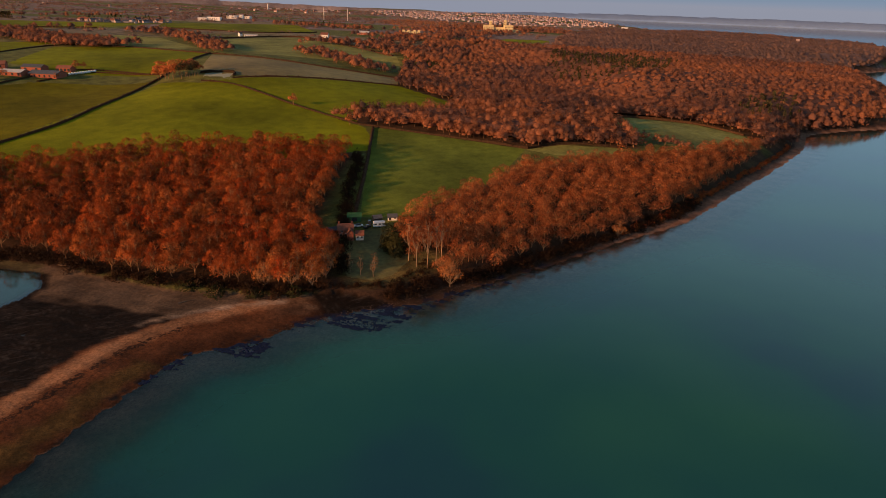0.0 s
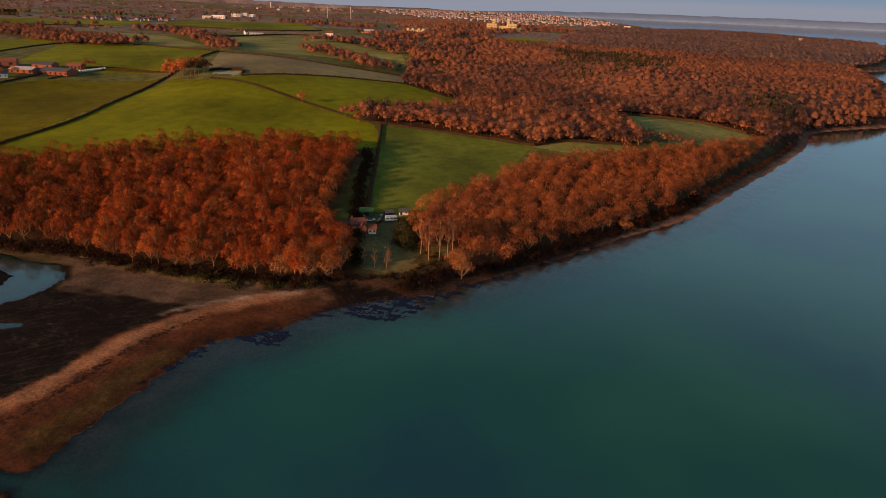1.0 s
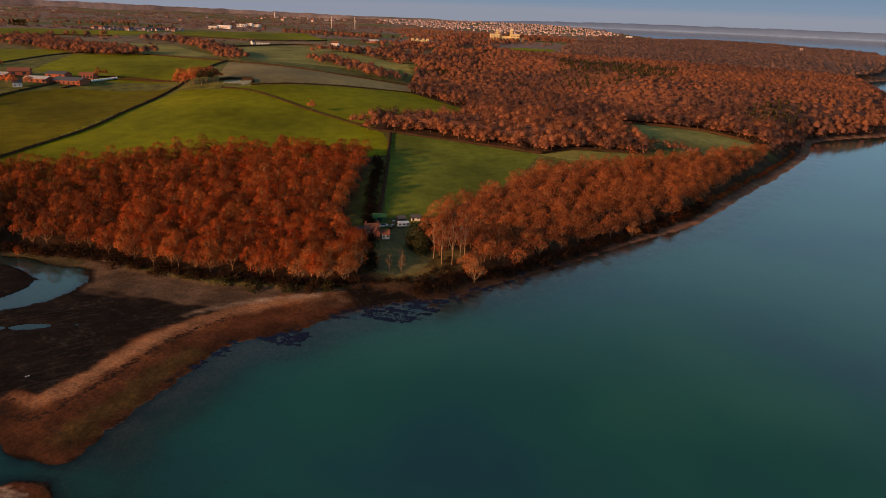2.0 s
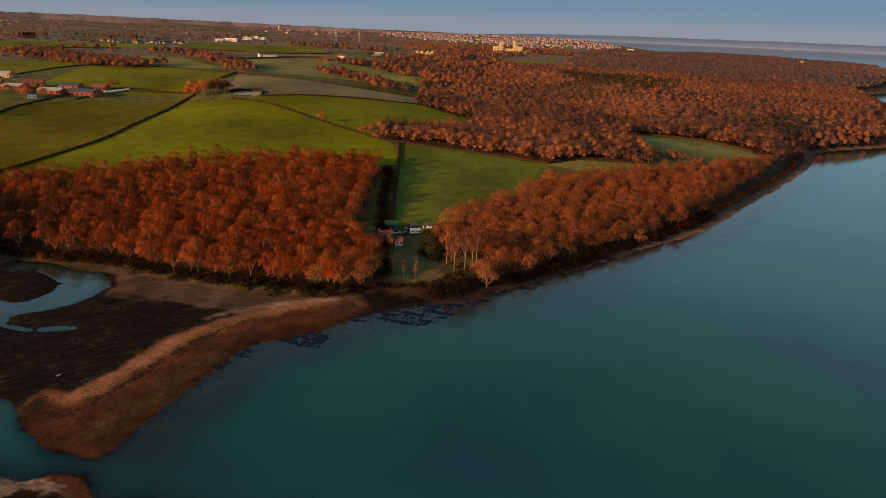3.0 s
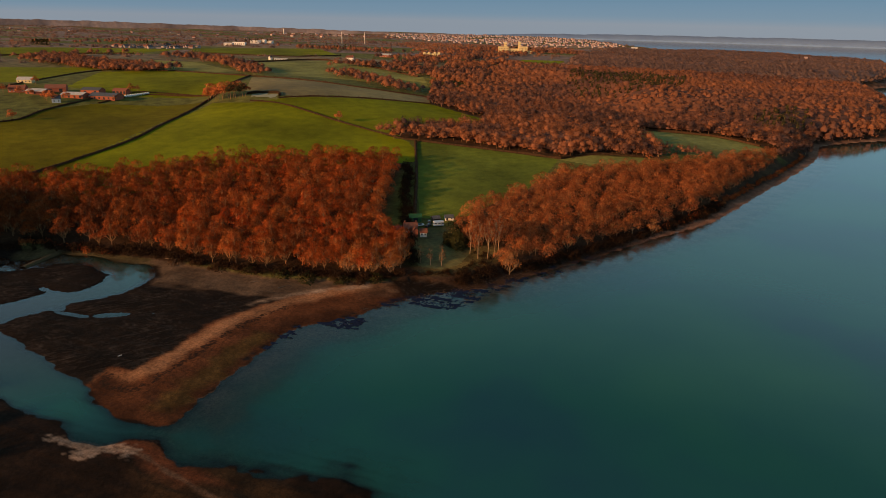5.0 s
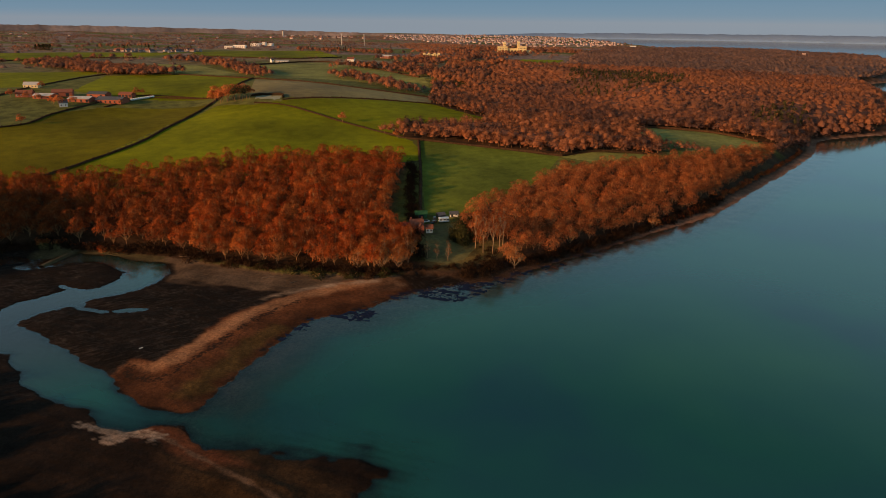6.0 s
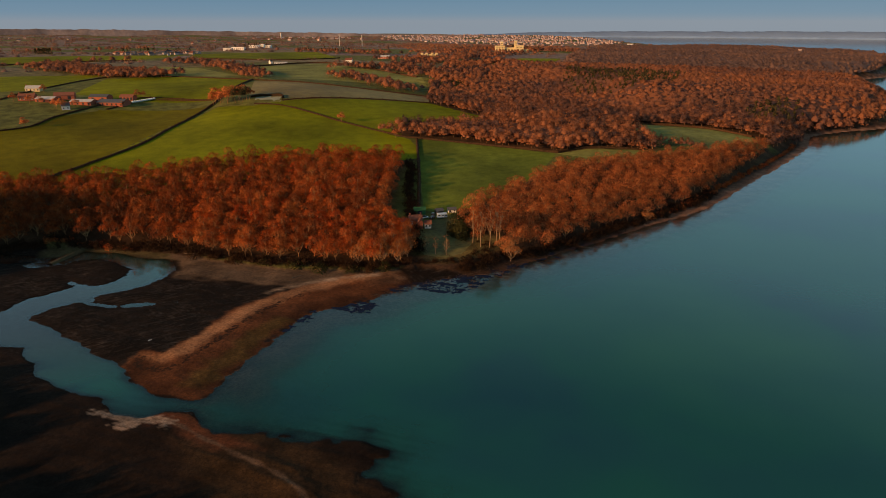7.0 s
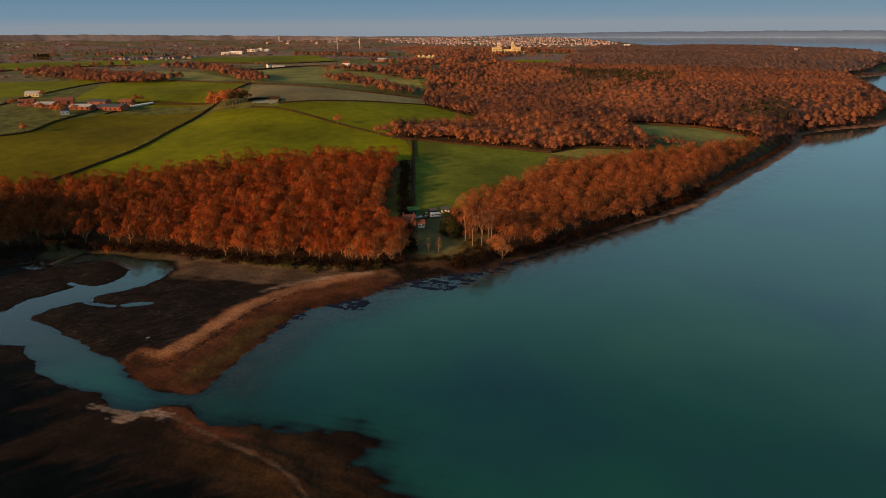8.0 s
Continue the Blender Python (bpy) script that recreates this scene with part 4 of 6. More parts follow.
rng = np.random.default_rng(7)
OAKS = [bare_tree(s, 10.6 + 1.1 * (s % 3), 4.4 + 0.4 * (s % 2), 7 + s % 2, 1400, 1.1, 0.095, pads=0.22, fine=9, low=0.38) for s in range(8)]
SMALL = [bare_tree(10 + s, 8.0 + 0.9 * (s % 3), 3.8 + 0.4 * (s % 2), 6 + s % 2, 900, 1.0, 0.095, fine=9, pads=0.22, low=0.38) for s in range(6)]
OAKS_DEEP = [bare_tree(s, 10.6 + 1.1 * (s % 3), 4.4 + 0.4 * (s % 2), 7 + s % 2, 1050, 1.1, 0.125, pads=0.22, fine=4, low=0.38) for s in range(8)]
SMALL_DEEP = [bare_tree(10 + s, 8.0 + 0.9 * (s % 3), 3.8 + 0.4 * (s % 2), 6 + s % 2, 680, 1.0, 0.125, fine=4, pads=0.22, low=0.38) for s in range(6)]
MIDS = [bare_tree(20 + s, 9.4 + 0.8 * (s % 2), 5.0, 6, 250, 1.2, 0.28, fine=0, pads=0.35, low=0.36, dome=0.85) for s in range(5)]
FARS = [bare_tree(40 + s, 9.5, 5.8, 5, 80, 1.9, 0.6, fine=0, low=0.33, dome=0.9, masses=1) for s in range(5)]
LAST = [bare_tree(50 + s, 9.5, 6.6, 4, 26, 2.6, 1.0, fine=0, low=0.33, dome=0.9, masses=1) for s in range(4)]
PINES_FAR = [conifer(60 + s, 14, 3.6, 40, 1.9) for s in range(3)]

# trees by the shore and clearing stand as single things; the rest of both woods is joined
for shapes, deep, leaf, outline, gap, count, words in ((OAKS, OAKS_DEEP, TWIG, WOOD_WEST, 6.4, 220, "leafless rust-brown broadleaf tree in dense shore woodland"),
                                           (SMALL, SMALL_DEEP, BROWN_TWIG, WOOD_EAST, 5.9, 150, "small leafless russet tree in woodland above the beach")):
    near = scatter(outline, gap, rng, 0.5)
    near = near[np.hypot(near[:, 0] - 150, near[:, 1] - 241) > 9.5]           # open ground round the pale trunks
    front = np.argsort(np.hypot(near[:, 0] - 120, near[:, 1] - 235))
    single, rest = near[front[:count]], near[front[count:]]
    models = {}
    for x, y, z in single:
        k = int(rng.integers(0, len(shapes)))
        m = pose(x, y, z, 0, 0, rng.uniform(0, 360)) @ Matrix.Diagonal((*([rng.uniform(0.85, 1.15)] * 2), rng.uniform(0.85, 1.15), 1))
        if k in models:
            copy_thing(models[k], m).matrix_basis = m
        else:
            models[k] = plant_thing("tree", shapes[k], BARK, leaf, words, "tree", m, "shore woodland trees")
    # further west more trees take the dark hue, in place of shade
    plant_stuff("woodland", deep, rest, BARK, leaf, "dense leafless rust-brown woodland above the shore", "woodland", rng, 0.85, 1.15,
                dark=lambda x, y: min(max((95 - x) / 110, 0.25), 0.9))
plant_stuff("woodland", MIDS, np.concatenate([scatter(WOOD_MID, 7.0, rng), scatter(WOOD_LINK, 7.5, rng)]), BARK, FAR_TWIG, "leafless russet wood between green fields", "woodland", rng, spread=32)
# unseen woods just west of the creek, whose long shadows reach over the marsh and the shore wood; the hill's wood is
# added for its shade
plant_stuff("woodland", FARS, np.concatenate([scatter(SHADE_HILL_WOOD, 8.5, rng), scatter(MARSH_WOOD, 6.0, rng)]), BARK, FAR_TWIG, "unseen leafless woods that shade the marsh and the shore wood", "woodland", rng, 1.15, 1.5)
plant_stuff("tree_belt", MIDS, np.concatenate([along([(370, 382), (386, 354), (400, 338)], 3.0, 2.5, rng), along([(288, 378), (318, 378), (348, 358), (368, 350)], 3.0, 2.0, rng)]), BARK, FAR_TWIG, "belt of bare brown trees below a pale field", "woodland", rng, 0.5, 0.75)
great = scatter(WOOD_GREAT, 8.0, rng)
great = great[rng.random(len(great)) < np.clip(1.5 - np.hypot(great[:, 0], great[:, 1]) / 1600, 0.35, 1)]
for key in ("field_castle", "field_pale"):
    great = great[~inside(FIELDS[key][0], great[:, 0], great[:, 1])]
ever = np.zeros(len(great), bool)
for c in CONIFERS:
    ever |= inside(c, great[:, 0], great[:, 1]) & (rng.random(len(great)) < 0.75)
dist = np.hypot(great[:, 0], great[:, 1])
plant_stuff("woodland", MIDS, great[~ever & (dist < 720)], BARK, FAR_TWIG, "leafless russet woodland running along the coast", "woodland", rng, spread=55)
plant_stuff("woodland", FARS, great[~ever & (dist >= 720) & (dist < 1150)], BARK, FAR_TWIG, "distant leafless brown woodland on a low ridge", "woodland", rng, 0.9, 1.1, spread=95)
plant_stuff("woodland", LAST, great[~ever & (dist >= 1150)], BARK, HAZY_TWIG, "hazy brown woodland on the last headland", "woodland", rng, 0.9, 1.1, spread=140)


def canopy(outline, step, near, far, leaf, label, skip=()):
    """The interlaced boughs of a dense wood seen from far off: an uneven sheet at crown height that the single crowns rise out of."""
    xs, ys = (np.arange(min(p[k] for p in outline), max(p[k] for p in outline), step) for k in (0, 1))
    gx, gy = np.meshgrid(xs, ys, indexing="ij")
    gx = gx + rng.uniform(-0.35, 0.35, gx.shape) * step
    gy = gy + rng.uniform(-0.35, 0.35, gy.shape) * step
    x, y = gx.ravel(), gy.ravel()
    r = np.hypot(x, y)
    ok = inside(outline, x, y) & (r >= near) & (r < far)
    for other in skip:
        ok &= ~inside(other, x, y)
    z, d = np.zeros(len(x)), np.zeros(len(x))
    z[ok], d[ok] = land(x[ok], y[ok])
    ok &= d > 16
    ok[ok] = line_gap(outline, x[ok], y[ok], True) > (12 if step < 3 else 7 if near < 1000 else 0)
    nx, ny = gx.shape
    i, j = np.meshgrid(np.arange(nx - 1), np.arange(ny - 1), indexing="ij")
    q = np.stack([i * ny + j, (i + 1) * ny + j, (i + 1) * ny + j + 1, i * ny + j + 1], -1).reshape(-1, 4)
    q = q[ok[q].all(1)]
    used, inv = np.unique(q, return_inverse=True)
    uses = np.bincount(inv.ravel(), minlength=len(used))
    x, y, z = x[used], y[used], z[used]
    up = np.where(uses < 4, 1.5, (6.6 + rng.normal(0, 0.35, len(used)) + 0.8 * wobble(x, y, 5, 2) if near < 700 else 6.9 + rng.normal(0, 0.5, len(used)) + 0.7 * wobble(x, y, 12, 2)))
    me = mesh_of("canopy", np.stack([x, y, z + up], -1), inv.reshape(-1, 4), [leaf], smooth=True)
    h = np.clip(0.5 + 0.42 * wobble(x, y, 60 if near < 700 else 120, 3) + rng.normal(0, 0.08, len(used)), 0.02, 0.98)
    me.attributes.new("hue", "FLOAT", "POINT").data.foreach_set("value", h.astype(np.float32))
    return tagged(new("canopy", me), label, "woodland", kind="stuff")


OPEN = [FIELDS[k][0] for k in ("field_castle", "field_pale")]
canopy(WOOD_MID, 2.4, 0, 9999, FAR_TWIG, "interlaced brown boughs of the wood between fields")
canopy(WOOD_LINK, 2.4, 0, 9999, FAR_TWIG, "interlaced brown boughs of the wood between fields")
canopy(WOOD_GREAT, 2.8, 0, 730, FAR_TWIG, "interlaced brown boughs of the coastal woodland", OPEN)
canopy(WOOD_GREAT, 5.0, 715, 1160, FAR_TWIG, "interlaced brown boughs of the distant woodland", OPEN)
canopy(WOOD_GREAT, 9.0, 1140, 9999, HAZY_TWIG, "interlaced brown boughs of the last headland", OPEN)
plant_stuff("conifer_wood", PINES_FAR, great[ever], BARK, FAR_NEEDLE, "dark green conifer stand within brown woodland", "woodland", rng, 0.6, 0.95)
OLD_TREES = [bare_tree(80 + s, 11, 5.0, 6, 500, 1.1, 0.35, fine=3) for s in range(3)]
BIRCH = [bare_tree(90 + s, 18 + s, 4.2, 6, 620, 0.95, 0.12, bole=0.42, girth=0.55, low=0.58, fine=9) for s in range(3)]
SLIM = bare_tree(97, 8.0, 2.0, 5, 110, 0.8, 0.06, bole=0.25)
LOW_TREE = bare_tree(98, 11.0, 4.8, 9, 620, 0.9, 0.13, bole=0.12, fine=12)
SCRUB = [shrub(100 + s, 3.2 + 0.6 * s, 2.6 + 0.4 * s, 210, 0.65) for s in range(4)]

# ---------------------------------------------------------------- trees that stand alone
first = [plant_thing("tall_tree", BIRCH[k], PALE_BARK, TWIG, "tall slender bare tree with pale sunlit trunk", "tree", pose(x, y, height(x, y), 0, 0, 40 * k), "pale trunks by the clearing")
         for k, (x, y) in enumerate([(146, 249), (146.5, 242.5), (150, 240)])]
for k, (x, y, a) in enumerate([(155, 242, 77), (160, 247, 190)]):
    copy_thing(first[k % 3], pose(x, y, height(x, y), 0, 0, a))
slim = plant_thing("sapling", SLIM, PALE_BARK, GOLD_TWIG, "thin bare young tree on the lawn", "tree", pose(124, 245, height(124, 245)), "saplings on the lawn")
for x, y, a in ((128, 242, 100), (130, 246, 220), (121, 249, 310)):
    copy_thing(slim, pose(x, y, height(x, y), 0, 0, a))
low = plant_thing("spreading_tree", LOW_TREE, PALE_BARK, GOLD_TWIG, "low spreading bare tree with pale limbs at the shore", "tree", pose(153, 226, height(153, 226)), "pale shore trees")
for x, y, a, s in ((104, 243, 60, 1.0), (111, 248, 200, 1.1), (97, 246, 320, 1.05), (114, 256, 140, 1.0), (88, 250, 15, 0.95), (101, 251, 75, 1.1), (107, 254, 255, 1.15), (94, 254, 160, 1.1), (252, 243, 15, 0.8)):
    copy_thing(low, pose(x, y, height(x, y), 0, 0, a) @ Matrix.Scale(s, 4))
yew = plant_thing("evergreen_tree", shrub(110, 12.5, 6.8, 3200, 0.9), BARK, NEEDLE, "broad dark evergreen tree beside the lawn", "tree", pose(145, 260, height(145, 260)))
plant_thing("evergreen_tree", shrub(111, 8.5, 5.0, 600, 1.1), BARK, NEEDLE, "dark evergreen tree behind the bare birches", "tree", pose(155, 271, height(155, 271)))
for x, y, s in ((71, 253, 3.2), (63, 262, 2.6), (84, 246, 2.8), (97, 241, 2.4), (52, 273, 2.2)):
    plant_thing("evergreen_bush", shrub(int(112 + x), s * 1.3, s * 1.5, 260, 0.9), BARK, NEEDLE, "dark evergreen bush at the foot of the wood", "bush", pose(x, y, height(x, y)), "bushes along the shore")
field_tree = plant_thing("field_tree", OLD_TREES[0], BARK, BROWN_TWIG, "single bare tree in a green field beside a hedge", "tree", pose(174, 525, height(174, 525)) @ Matrix.Scale(0.8, 4), "field trees")
for x, y, s in ((-66, 628, 0.8), (-41, 699, 1.0), (-46, 706, 0.9), (26, 733, 0.9), (197, 462, 0.7), (-70, 742, 0.8), (10, 700, 0.5), (-60, 735, 0.7), (-30, 708, 0.8), (-48, 712, 0.6), (-85, 760, 0.8), (32, 742, 0.6), (-62, 815, 0.8)):
    copy_thing(field_tree, pose(x, y, height(x, y), 0, 0, 37 * s * x) @ Matrix.Scale(s, 4) @ Matrix.Scale(1 / 0.8, 4))
copse_pine = plant_thing("pine", bare_tree(131, 13, 4.8, 7, 600, 1.0, 0.4, bole=0.35, fine=0, low=0.55), BARK, FAR_NEEDLE, "dark pine in a small copse between fields", "tree", pose(108, 648, height(108, 648)), "copse pines")
for x, y, s in ((114, 643, 0.9), (119, 648, 1.0), (112, 655, 1.1), (121, 656, 0.8)):
    copy_thing(copse_pine, pose(x, y, height(x, y), 0, 0, 9 * x) @ Matrix.Scale(s, 4))
for x, y, s in ((93, 672, 1.4), (99, 664, 1.3), (102, 655, 1.5), (97, 680, 1.2), (105, 668, 1.3), (90, 665, 1.1), (108, 660, 1.4), (113, 651, 1.3), (111, 668, 1.2), (118, 655, 1.3), (122, 648, 1.1), (96, 658, 1.2)):
    copy_thing(field_tree, pose(x, y, height(x, y), 0, 0, 13 * x) @ Matrix.Scale(s / 0.8, 4))


# ---------------------------------------------------------------- undergrowth, belts and far woods
EDGE_WEST = [(-60, 352), (-33, 346), (-9, 330), (15, 311), (37, 288), (58, 268), (75, 257), (92, 244), (110, 241)]
EDGE_EAST = [(126, 226), (150, 229), (183, 231), (223, 239), (270, 248), (314, 260), (330, 268)]
# scrub added along the wood's foot; its dark colour stands in for shade
plant_stuff("undergrowth", SCRUB, np.concatenate([along(EDGE_WEST, 1.6, 1.6, rng), along(EDGE_EAST, 1.5, 1.6, rng), along([(117, 250), (128, 280), (140, 310), (178, 392)], 2.0, 1.2, rng)]), SHADED_BRAMBLE, SHADED_BRAMBLE,
            "tangled scrub coloured dark for the shade along the wood's edge", "undergrowth", rng, 0.6, 1.2)
plant_stuff("brambles", SCRUB, along([(112, 242), (122, 235), (134, 233), (146, 238), (153, 248)], 1.0, 1.6, rng), SHADED_BRAMBLE, SHADED_BRAMBLE, "low dark brambles below the lawn", "undergrowth", rng, 0.25, 0.5)
plant_stuff("bracken", SCRUB, np.concatenate([along([(-40, 348), (-20, 338), (0, 322)], 2.5, 1.0, rng), along([(255, 245), (300, 256), (338, 271), (386, 291), (434, 309), (478, 327), (528, 350)], 2.2, 1.0, rng)]), BARK, TWIG,
            "orange dead bracken on the low shore bank", "undergrowth", rng, 0.4, 0.7)
belts = [([(-78, 1176), (-26, 1066), (8, 985), (64, 930)], 0.45, 17), ([(98, 1197), (151, 1123), (176, 926), (172, 830)], 2, 9), ([(275, 858), (298, 769), (318, 690)], 1.6, 11),
         ([(344, 985), (404, 945), (428, 874)], 1.2, 18), ([(420, 1517), (494, 1414), (564, 1321)], 2.5, 26), ([(470, 1128), (538, 1052), (728, 1238)], 2.2, 26),
         ([(-191, 1651), (-113, 1702), (23, 1780), (133, 1905)], 9, 22), ([(665, 1302), (957, 1567), (1061, 1374), (1097, 1244)], 2.6, 40), ([(330, 670), (450, 770), (560, 905)], 7, 12),
         ([(-250, 1200), (-140, 1185), (50, 1275)], 12, 6), ([(400, 830), (450, 1000), (560, 1080)], 3, 20), ([(640, 1120), (760, 1240), (900, 1330)], 3.5, 22)]
plant_stuff("woodland", FARS, scatter(WOOD_BACK, 9, rng), BARK, FAR_TWIG, "leafless brown wood above the valley", "woodland", rng, spread=60)
for line, gap, wide in belts:
    plant_stuff("tree_belt", FARS, along(line, gap, wide, rng), BARK, FAR_TWIG, "belt of bare brown trees between distant fields", "woodland", rng, 0.7, 1.1)
plant_stuff("pine_belt", PINES_FAR, np.concatenate([along([(20, 1560), (90, 1530), (170, 1540)], 9, 12, rng), along([(250, 1700), (420, 1840)], 12, 10, rng), along([(420, 1500), (520, 1450)], 12, 14, rng), along([(1000, 1500), (1100, 1650)], 10, 25, rng)]),
            BARK, NEEDLE, "dark evergreen trees round distant houses", "woodland", rng, 0.6, 1.0)
plant_stuff("windbreak", PINES_FAR, along([(-120, 1572), (-92, 1561)], 1.2, 1.5, rng), BARK, NEEDLE, "square dark evergreen windbreak behind a field", "windbreak", rng, 0.8, 0.85)
TOWN = [(1300, 3026), (1250, 2450), (1428, 2150), (1691, 1940), (2050, 2250), (2520, 3100), (2720, 3700), (2350, 4300), (1700, 4300)]


def clump(seed):
    """A handful of far trees in one rounded, ragged clump."""
    r = np.random.default_rng(seed)
    a = r.normal(0, 1, (26, 3)); a[:, 2] = np.abs(a[:, 2]); a /= np.linalg.norm(a, axis=1)[:, None]
    v, f, n = twig_fan(r, a * (11, 11, 6), a, 40, 3.0, 1.3)
    for _ in range(2):
        t, k = r.uniform(0, 2 * np.pi), r.uniform(3, 8)
        mv, mf, mn = bough_mass(r, np.array([math.cos(t) * k, math.sin(t) * k, 0.0]), np.array([r.uniform(4, 6), r.uniform(4, 6), r.uniform(3.5, 5)]))
        f, v, n = np.concatenate([f, mf + len(v)]), np.concatenate([v, mv]), np.concatenate([n, mn])
    return stack([rod((0, 0, -1), (0, 0, 6), 0.5, 0.2)]), (v, f, n)


CLUMPS = [clump(140 + s) for s in range(5)]
park = scatter(WOOD_PARK, 24, rng)
plant_stuff("park_woods", CLUMPS, park[np.hypot(park[:, 0] - 924, park[:, 1] - 1411) > 75], BARK, FAR_TWIG, "brown parkland trees round the palace", "woodland", rng, 0.4, 0.8, spread=90)
fa, fr = np.radians(rng.uniform(-15, 66, 16000)), np.sqrt(rng.uniform(1050 ** 2, 4250 ** 2, 16000))
fx, fy = fr * np.sin(fa), fr * np.cos(fa)
fz, fd = land(fx, fy)
keep = (fd > 25) & ((wobble(fx, fy, 150, 7) < 0.02) | (rng.random(16000) < 0.10)) & ~inside(WOOD_GREAT, fx, fy)
keep &= ~inside(TOWN, fx, fy) | (rng.random(16000) < 0.25)
for key in FIELDS:
    keep &= ~inside(FIELDS[key][0], fx, fy)
keep &= rng.random(16000) < np.where(fr > 1500, 0.6, 0.25)
keep &= np.hypot(fx - 905, fy - 1400) > 70
keep &= np.hypot(fx - 565, fy - 1140) > 60
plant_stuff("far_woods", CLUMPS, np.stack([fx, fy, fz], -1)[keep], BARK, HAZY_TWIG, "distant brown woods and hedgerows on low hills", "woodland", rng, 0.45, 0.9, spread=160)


# ---------------------------------------------------------------- hazy distance
def skyline(name, far, az0, az1, low, tops, mat, label):
    """A strip of hills so far off that it is a plain backdrop; tops: height against bearing."""
    az = np.radians(np.arange(az0, az1, 0.12))
    x, y = far * np.sin(az), far * np.cos(az)
    top = np.interp(np.degrees(az), [a for a, _ in tops], [h for _, h in tops])
    top = top + 2.2 * wobble(x, y, 60, 3) + 1.6 * wobble(x, y, 22, 5) + 1.0 * wobble(x, y, 8, 8)
    back = 1.03
    v = np.concatenate([np.stack([x, y, np.full_like(x, low)], -1), np.stack([x * 1.008, y * 1.008, np.maximum(top, low + 1)], -1), np.stack([x * back, y * back, np.full_like(x, low)], -1)])
    n = len(x)
    f = [(i, i + 1, n + i + 1, n + i) for i in range(n - 1)] + [(n + i, n + i + 1, 2 * n + i + 1, 2 * n + i) for i in range(n - 1)]
    return tagged(new(name, mesh_of(name, v, f, [mat], smooth=True)), label, "hills", kind="structure")


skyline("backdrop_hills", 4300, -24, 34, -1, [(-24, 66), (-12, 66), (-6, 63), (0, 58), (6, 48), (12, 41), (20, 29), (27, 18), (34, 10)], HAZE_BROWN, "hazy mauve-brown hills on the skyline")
# upright strip added in place of pale hazy water at this range
skyline("backdrop_mist", 4700, 33, 92, -1, [(33, 2), (38, 8), (92, 10)], HAZE_PALE, "upright pale strip standing in for hazy water across the strait")
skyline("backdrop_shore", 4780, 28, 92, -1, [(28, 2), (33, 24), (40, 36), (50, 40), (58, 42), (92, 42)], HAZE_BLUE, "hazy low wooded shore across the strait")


# ---------------------------------------------------------------- hedges
def hedge(line, tall=2.4, wide=2.0):
    """A clipped field hedge: a solid ragged core bristling with twigs."""
    pts = rounded(line, k=8)
    x, y = np.array([p[0] for p in pts]), np.array([p[1] for p in pts])
    z = land(x, y)[0]
    t = np.stack([np.gradient(x), np.gradient(y)], -1); t /= np.linalg.norm(t, axis=1)[:, None]
    s = np.stack([-t[:, 1], t[:, 0]], -1)
    hgt = 0.7 * tall * (0.8 + 0.25 * wobble(x, y, 7, 2))
    rows = []
    for off, up in ((-0.5, -0.02), (-0.42, 0.55), (-0.15, 0.85), (0.15, 0.85), (0.42, 0.55), (0.5, -0.02)):
        rows.append(np.stack([x + s[:, 0] * off * wide, y + s[:, 1] * off * wide, z + hgt * up], -1))
    v = np.stack(rows, 1).reshape(-1, 3)
    f = [(i * 6 + j, i * 6 + j + 1, (i + 1) * 6 + j + 1, (i + 1) * 6 + j) for i in range(len(pts) - 1) for j in range(5)]
    f = [q for a, b, c, d in f for q in ((a, b, c), (a, c, d))]
    length = np.hypot(np.diff(x), np.diff(y)).sum()
    tv, tf, _ = twig_fan(rng, v, np.tile((0.0, 0.0, 1.0), (len(v), 1)), int(length * 9), 0.7, 0.16)
    vv, ff = stack([(v, np.array(f)), (tv, tf)])
    me = mesh_of("hedge", vv, ff, [IVY])
    return tagged(new("hedge", me), "dark leafless field hedge between green fields", "hedge", "field hedges")


for line, tall in (([(-60, 440), (-18, 484), (16, 525), (40, 571), (66, 618), (96, 682), (156, 806)], 3.0), ([(98, 690), (29, 739), (-41, 673), (-66, 628), (-120, 615)], 2.2),
                   ([(121, 621), (142, 598), (162, 557), (173, 530), (206, 460)], 2.2), ([(157, 808), (231, 702), (322, 658)], 2.6), ([(147, 618), (213, 614), (298, 607)], 2.2),
                   ([(-98, 777), (-73, 835), (1, 954), (74, 922), (157, 808)], 2.6), ([(143, 304), (176, 374), (210, 450)], 2.6), ([(206, 460), (232, 434), (263, 400), (288, 371)], 2.8),
                   ([(288, 371), (318, 372), (348, 352)], 2.4), ([(401, 434), (440, 438), (482, 408), (492, 366)], 3.5), ([(98, 690), (38, 726), (-4, 690)], 2.0),
                   ([(208, 1050), (338, 1090), (392, 840)], 4.0), ([(-250, 1180), (-71, 1275), (50, 1280)], 4.0), ([(138, 1310), (288, 1190), (403, 1215)], 4.0), ([(126, 660), (138, 651), (151, 639), (149, 626)], 3.6)):
    hedge(line, tall)


# ---------------------------------------------------------------- buildings
def box(bm, x0, x1, y0, y1, z0, z1):
    v = [bm.verts.new(p) for p in ((x0, y0, z0), (x1, y0, z0), (x1, y1, z0), (x0, y1, z0), (x0, y0, z1), (x1, y0, z1), (x1, y1, z1), (x0, y1, z1))]
    for f in ((3, 2, 1, 0), (4, 5, 6, 7), (0, 1, 5, 4), (1, 2, 6, 5), (2, 3, 7, 6), (3, 0, 4, 7)):
        bm.faces.new([v[i] for i in f])
    return bm


